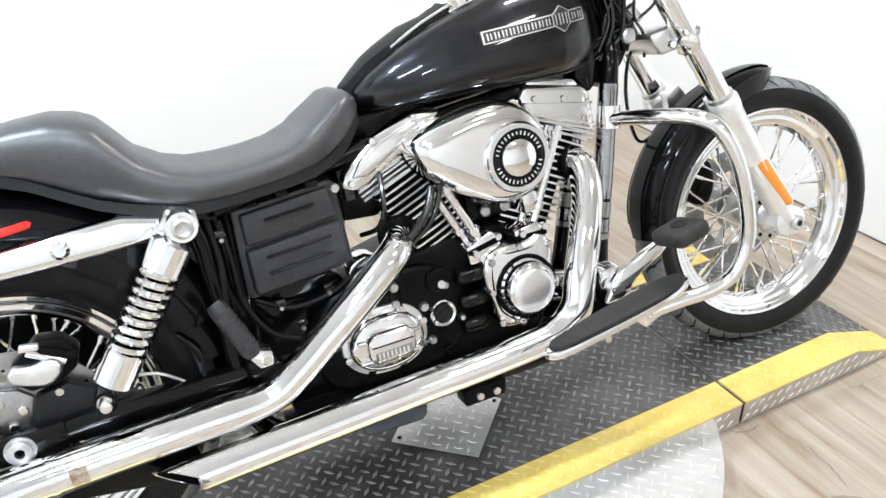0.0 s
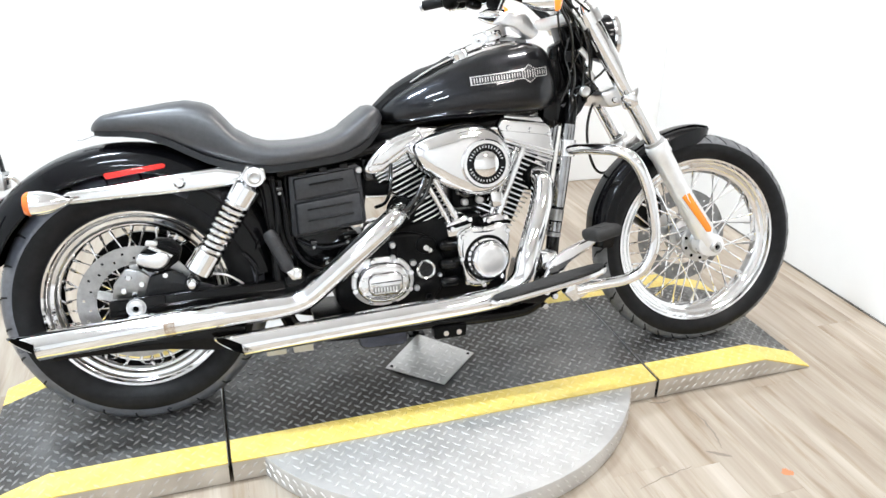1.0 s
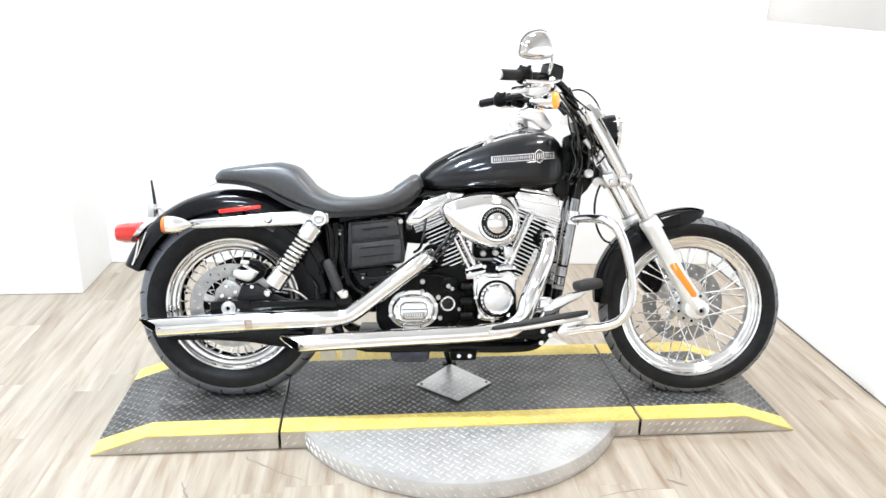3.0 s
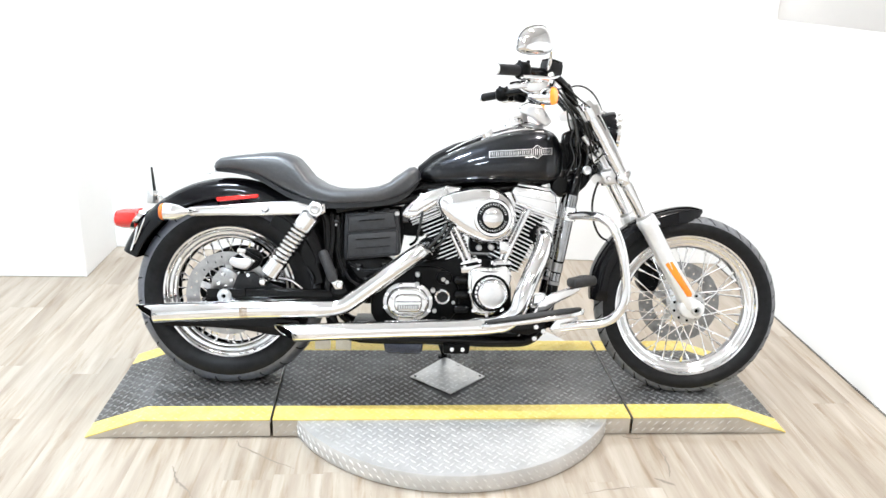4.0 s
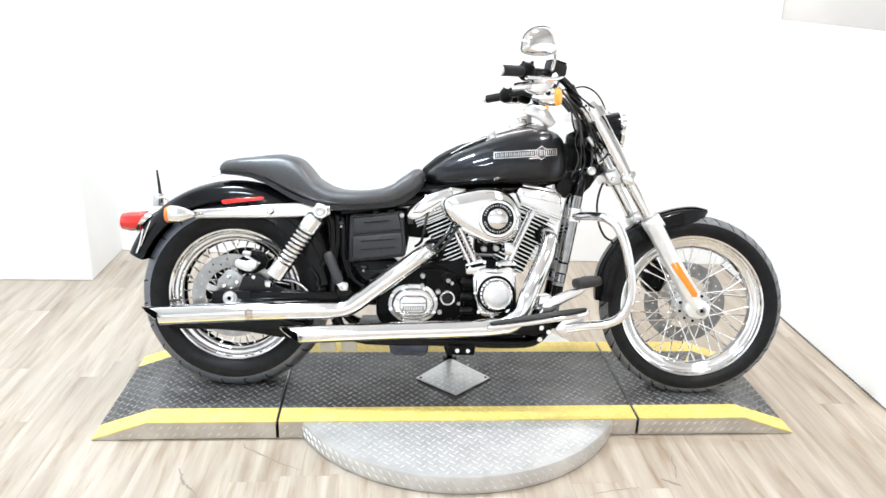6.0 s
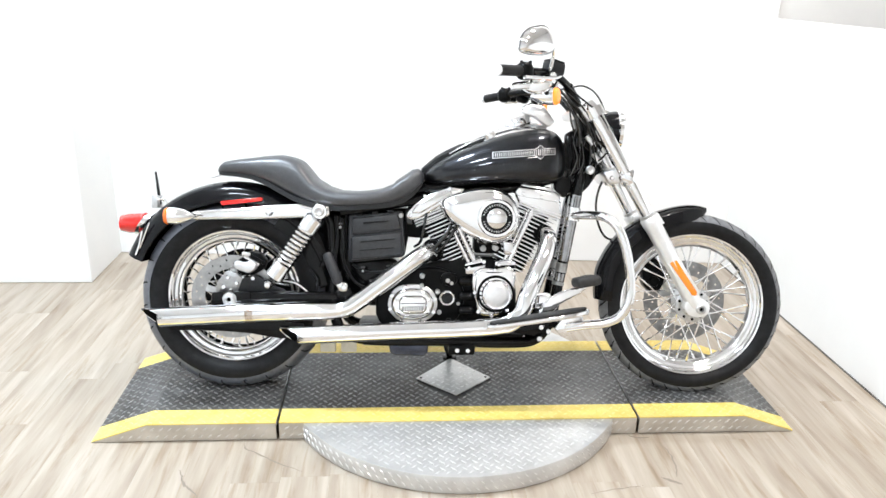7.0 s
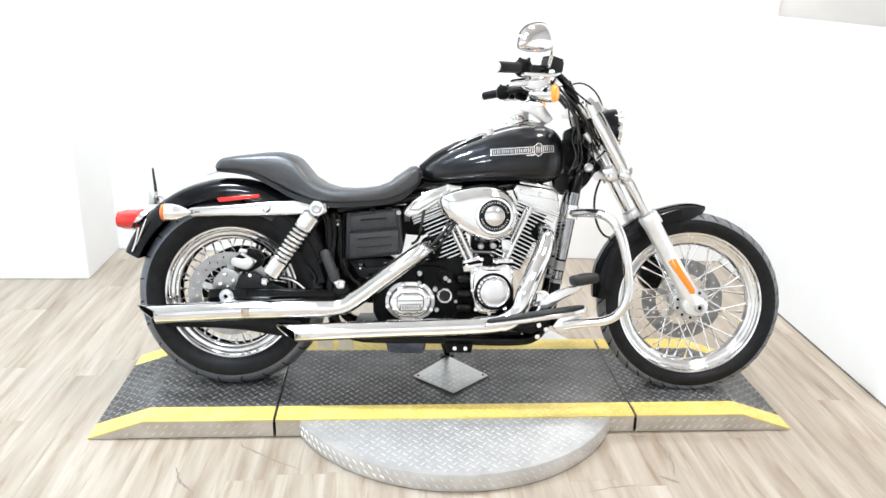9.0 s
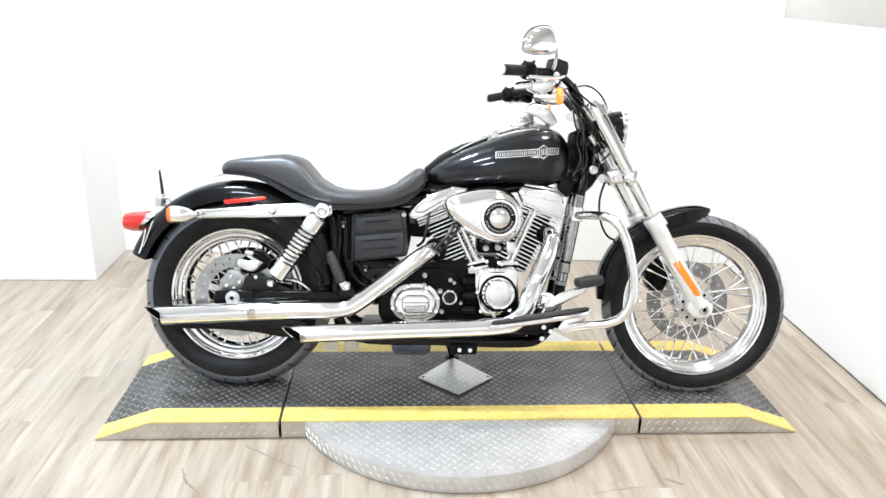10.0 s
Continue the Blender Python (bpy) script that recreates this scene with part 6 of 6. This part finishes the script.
def mirror_at(s, u, v, w):
    root = new("mirror")
    root.parent = bike
    root["label"] = "chrome teardrop rear-view mirror"
    out = rounded([(-0.073, -0.040), (-0.074, -0.019), (-0.068, 0.004), (-0.036, 0.031), (0.025, 0.046), (0.058, 0.029), (0.074, -0.016), (0.042, -0.037), (-0.026, -0.045)], 3)
    c = Vector(L(u, v, w))
    # the shell faces forwards and outwards
    ax = Matrix.Rotation(radians(-52 * s), 4, "Z")
    loops = []
    for k, (f, dd) in enumerate(((1.0, 0.0), (0.98, 0.008), (0.85, 0.018), (0.55, 0.026), (0.2, 0.029))):
        loops.append([c + ax @ Vector((dd, x * f * s, y * f)) for x, y in out])
    part("shell", loft(loops), chrome, root, "chrome shell")
    part("rim_bead", tube([c + ax @ Vector((0.004, x * s, y)) for x, y in out + out[:1]], 0.0030, 8), blackchrome, root, "dark polished rim")
    part("glass", loft([[c + ax @ Vector((-0.004, x * 0.94 * s, y * 0.94)) for x, y in out], [c + ax @ Vector((0.001, x * 0.97 * s, y * 0.97)) for x, y in out]]), mirror, root, "mirror glass")
    return root


mirror_at(1, 0.988, 1.190, 0.390)
part("mirror_stem", tube([L(1.052, 1.120, 0.265), L(1.056, 1.150, 0.290), L(1.048, 1.180, 0.330), L(1.020, 1.190, 0.365)], 0.006, 10, 5), chrome, hb, "chrome mirror stem")

# clutch side controls and the clutter in front of the tank
for q, size, m_ in (((1.01, 1.100, -0.36), (0.05, 0.05, 0.055), wrinkle), ((1.055, 1.115, -0.30), (0.055, 0.05, 0.05), plastic), ((1.035, 1.082, -0.31), (0.05, 0.04, 0.03), wrinkle), ((1.085, 1.085, -0.26), (0.04, 0.04, 0.05), wrinkle)):
    part("clutch_housing", block(size, L(*q), 0.014, 3, pose(0, 0, 0, 0, 12, 20)), m_, hb)
part("tripod_plate", slab([(1.195, 0.94), (1.180, 0.99), (1.200, 1.035), (1.225, 1.03), (1.250, 0.96), (1.245, 0.92)], -0.05, 0.03, 0.008, 2), enamel, hb)
part("bar_sleeve", tube([bar_r[2], bar_r[3]], 0.0175, 14), enamel, hb)

# cables and hoses round the steering head
cab = [
    [L(1.03, 1.10, 0.24), L(1.10, 1.06, 0.20), L(1.17, 0.99, 0.12), L(1.20, 0.90, 0.075), L(1.21, 0.82, 0.06), L(1.18, 0.76, 0.05)],
    [L(1.04, 1.09, 0.23), L(1.13, 1.04, 0.17), L(1.21, 0.95, 0.10), L(1.235, 0.87, 0.07), L(1.225, 0.80, 0.06), L(1.15, 0.75, 0.04)],
    [L(1.05, 1.08, 0.22), L(1.15, 1.03, 0.15), L(1.24, 0.93, 0.10), L(1.255, 0.84, 0.07), L(1.25, 0.77, 0.05)],
    [L(1.05, 1.10, -0.24), L(1.16, 1.097, -0.05), L(1.215, 1.102, 0.0), L(1.267, 1.069, 0.0), L(1.298, 1.000, 0.0), L(1.30, 0.93, 0.0), L(1.28, 0.86, 0.0)],
    [L(1.07, 1.12, 0.22), L(1.17, 1.05, 0.15), L(1.25, 0.99, 0.135), L(1.285, 0.92, 0.13), L(1.28, 0.86, 0.11), L(1.24, 0.82, 0.06), L(1.17, 0.80, 0.04)],
    [L(1.15, 1.04, 0.09), L(1.165, 0.96, 0.07), L(1.20, 0.90, 0.055), L(1.245, 0.86, 0.05), L(1.265, 0.80, 0.045)],
    [L(1.13, 1.06, 0.16), L(1.20, 1.00, 0.13), L(1.215, 0.93, 0.10), L(1.20, 0.86, 0.055), L(1.205, 0.78, 0.045)],
    [L(1.12, 1.05, 0.17), L(1.19, 0.985, 0.14), L(1.23, 0.91, 0.115), L(1.250, 0.84, 0.08), L(1.285, 0.80, 0.06), L(1.30, 0.75, 0.04)],
    [L(1.11, 1.04, 0.18), L(1.17, 0.97, 0.13), L(1.19, 0.89, 0.095), L(1.195, 0.83, 0.05), L(1.20, 0.75, 0.04)],
    [L(1.18, 0.95, 0.10), L(1.17, 0.90, 0.09), L(1.185, 0.84, 0.085), L(1.165, 0.78, 0.07)],
]
for k, c in enumerate(cab):
    part("cable", tube(c, 0.0032 if k not in (0, 1, 8) else 0.0045, 8, 6), cable, bike, "black control cable")
part("cable_clip", block((0.03, 0.02, 0.03), L(1.20, 0.90, 0.06), 0.004), plastic, bike)
part("junction_box", slab([(1.145, 0.80), (1.15, 0.93), (1.19, 0.95), (1.215, 0.86), (1.20, 0.79)], 0.0, 0.045, 0.008, 2), enamel, bike)
part("coil_cover", slab([(1.115, 0.735), (1.125, 0.80), (1.165, 0.80), (1.180, 0.735), (1.15, 0.70)], -0.05, 0.055, 0.008, 2), enamel, bike)

# ---- floor: printed vinyl planks, laid along the depth of the room ----
floor = tagged(part("floor", block((7.4, 7.8, 0.1), (0.5, -2.1, -0.0545), 0.0), dark, smooth=False), "pale weathered oak-look vinyl plank floor", "floor", kind="structure")
PWD, PLN = 0.152, 1.22
big = {}
rng = random.Random(4)
x = -3.19
while x < 4.19:
    off = rng.uniform(0, PLN)
    near = -2.9 < x < 2.7
    y = 1.70 - PLN - off
    yy = 1.70
    first_len = off if off > 0.15 else PLN
    ln = first_len
    while yy > -6.0:
        y0 = max(yy - ln, -6.0)
        if near and yy > -3.65:
            y0 = max(y0, -3.65)
            key = round(yy - y0, 3)
            if key not in big:
                me_b = block((PWD - 0.0002, key - 0.0002, 0.004), (0, 0, 0), 0.0003, 1)
                ob = part("plank", me_b, plankmat, floor, smooth=False)
                big[key] = ob.data
            else:
                ob = new("plank", big[key])
                ob.parent = floor
            ob.location = (x + PWD / 2, (yy + y0) / 2, -0.002)
        yy = y0 if not (near and abs(y0 + 3.65) < 1e-6) else -7.0
        ln = PLN
    x += PWD
bm = bmesh.new()
for (x0, x1, y0, y1) in ((-3.19, 4.19, -6.0, -3.65), (-3.19, -2.886, -3.65, 1.7), (2.738, 4.19, -3.65, 1.7)):
    xx = x0
    while xx < x1 - 0.01:
        yy = y0 - rng.uniform(0, PLN)
        while yy < y1:
            a, b = max(yy, y0), min(yy + PLN, y1)
            if b - a > 0.01:
                vs = [bm.verts.new(p) for p in ((xx + 0.0006, a + 0.0006, -0.001), (min(xx + PWD, x1) - 0.0006, a + 0.0006, -0.001), (min(xx + PWD, x1) - 0.0006, b - 0.0006, -0.001), (xx + 0.0006, b - 0.0006, -0.001))]
                bm.faces.new(vs)
            yy += PLN
        xx += PWD
tagged(part("far_plank", bm, plankmat, floor, smooth=False), kind="stuff")

markmat = mat("dark_grain_print", (0.25, 0.21, 0.17), 0.5)
knotmat = mat("rust_knot_print", (0.55, 0.22, 0.10), 0.5)


def mark(pts, width, material, name="grain_mark"):
    """A flat crack of the wood print, wandering along its points."""
    bm = bmesh.new()
    line = smoothline([(x, y, 0.0006) for x, y in pts], 5)
    rows = []
    for i, p in enumerate(line):
        d = (line[min(i + 1, len(line) - 1)] - line[max(i - 1, 0)]).normalized()
        s = Vector((-d.y, d.x, 0)) * width * (0.15 + math.sin(math.pi * i / (len(line) - 1))) * rng.uniform(0.6, 1.2)
        p = p + Vector((rng.uniform(-1, 1), rng.uniform(-1, 1), 0)) * 0.003
        rows.append((bm.verts.new(p + s), bm.verts.new(p - s)))
    for a, b in zip(rows, rows[1:]):
        bm.faces.new((a[0], a[1], b[1], b[0]))
    return part(name, bm, material, floor, smooth=False)


mark([(-0.93, -0.455), (-0.915, -0.49), (-0.90, -0.53), (-0.865, -0.57), (-0.83, -0.62)], 0.0035, markmat)
mark([(-0.75, -0.32), (-0.745, -0.345), (-0.70, -0.375), (-0.64, -0.42), (-0.54, -0.48)], 0.003, markmat)
mark([(0.60, -0.545), (0.625, -0.565), (0.66, -0.585)], 0.006, markmat)
mark([(0.66, -0.36), (0.675, -0.42), (0.665, -0.50), (0.65, -0.55)], 0.0025, markmat)
mark([(0.35, -0.62), (0.45, -0.60), (0.53, -0.585)], 0.002, markmat)
mark([(0.745, -0.675), (0.760, -0.680), (0.776, -0.684)], 0.011, knotmat, "knot_mark")
mark([(0.56, -0.30), (0.60, -0.325), (0.64, -0.318)], 0.003, markmat)

# steering head details: clamp bolts, cable guides and the throttle cable ends
for u, v, w in ((1.335, 0.795, 0.128), (1.300, 0.775, 0.128), (1.215, 1.000, 0.128), (1.240, 0.995, 0.128)):
    bolt(fork, u, v, w, 0.008, 0.008, chrome, "clamp_bolt")
for u, v, w in ((1.205, 0.985, 0.125), (1.225, 0.905, 0.095), (1.255, 0.845, 0.075)):
    part("cable_guide", tube([L(u - 0.012, v + 0.014, w), L(u + 0.012, v - 0.014, w)], 0.009, 12), satin, bike, "bright cable guide")
part("throttle_end", tube([L(1.010, 1.085, 0.285), L(1.045, 1.070, 0.255), L(1.080, 1.040, 0.225)], 0.005, 10, 4), chrome, hb)
part("lever_pivot", lathe([(0, 0.011), (0.012, 0.011), (0.014, 0.008), (0.014, 0)], L(1.062, 1.098, 0.262), (0, -1, 0.2), 18), chrome, hb)
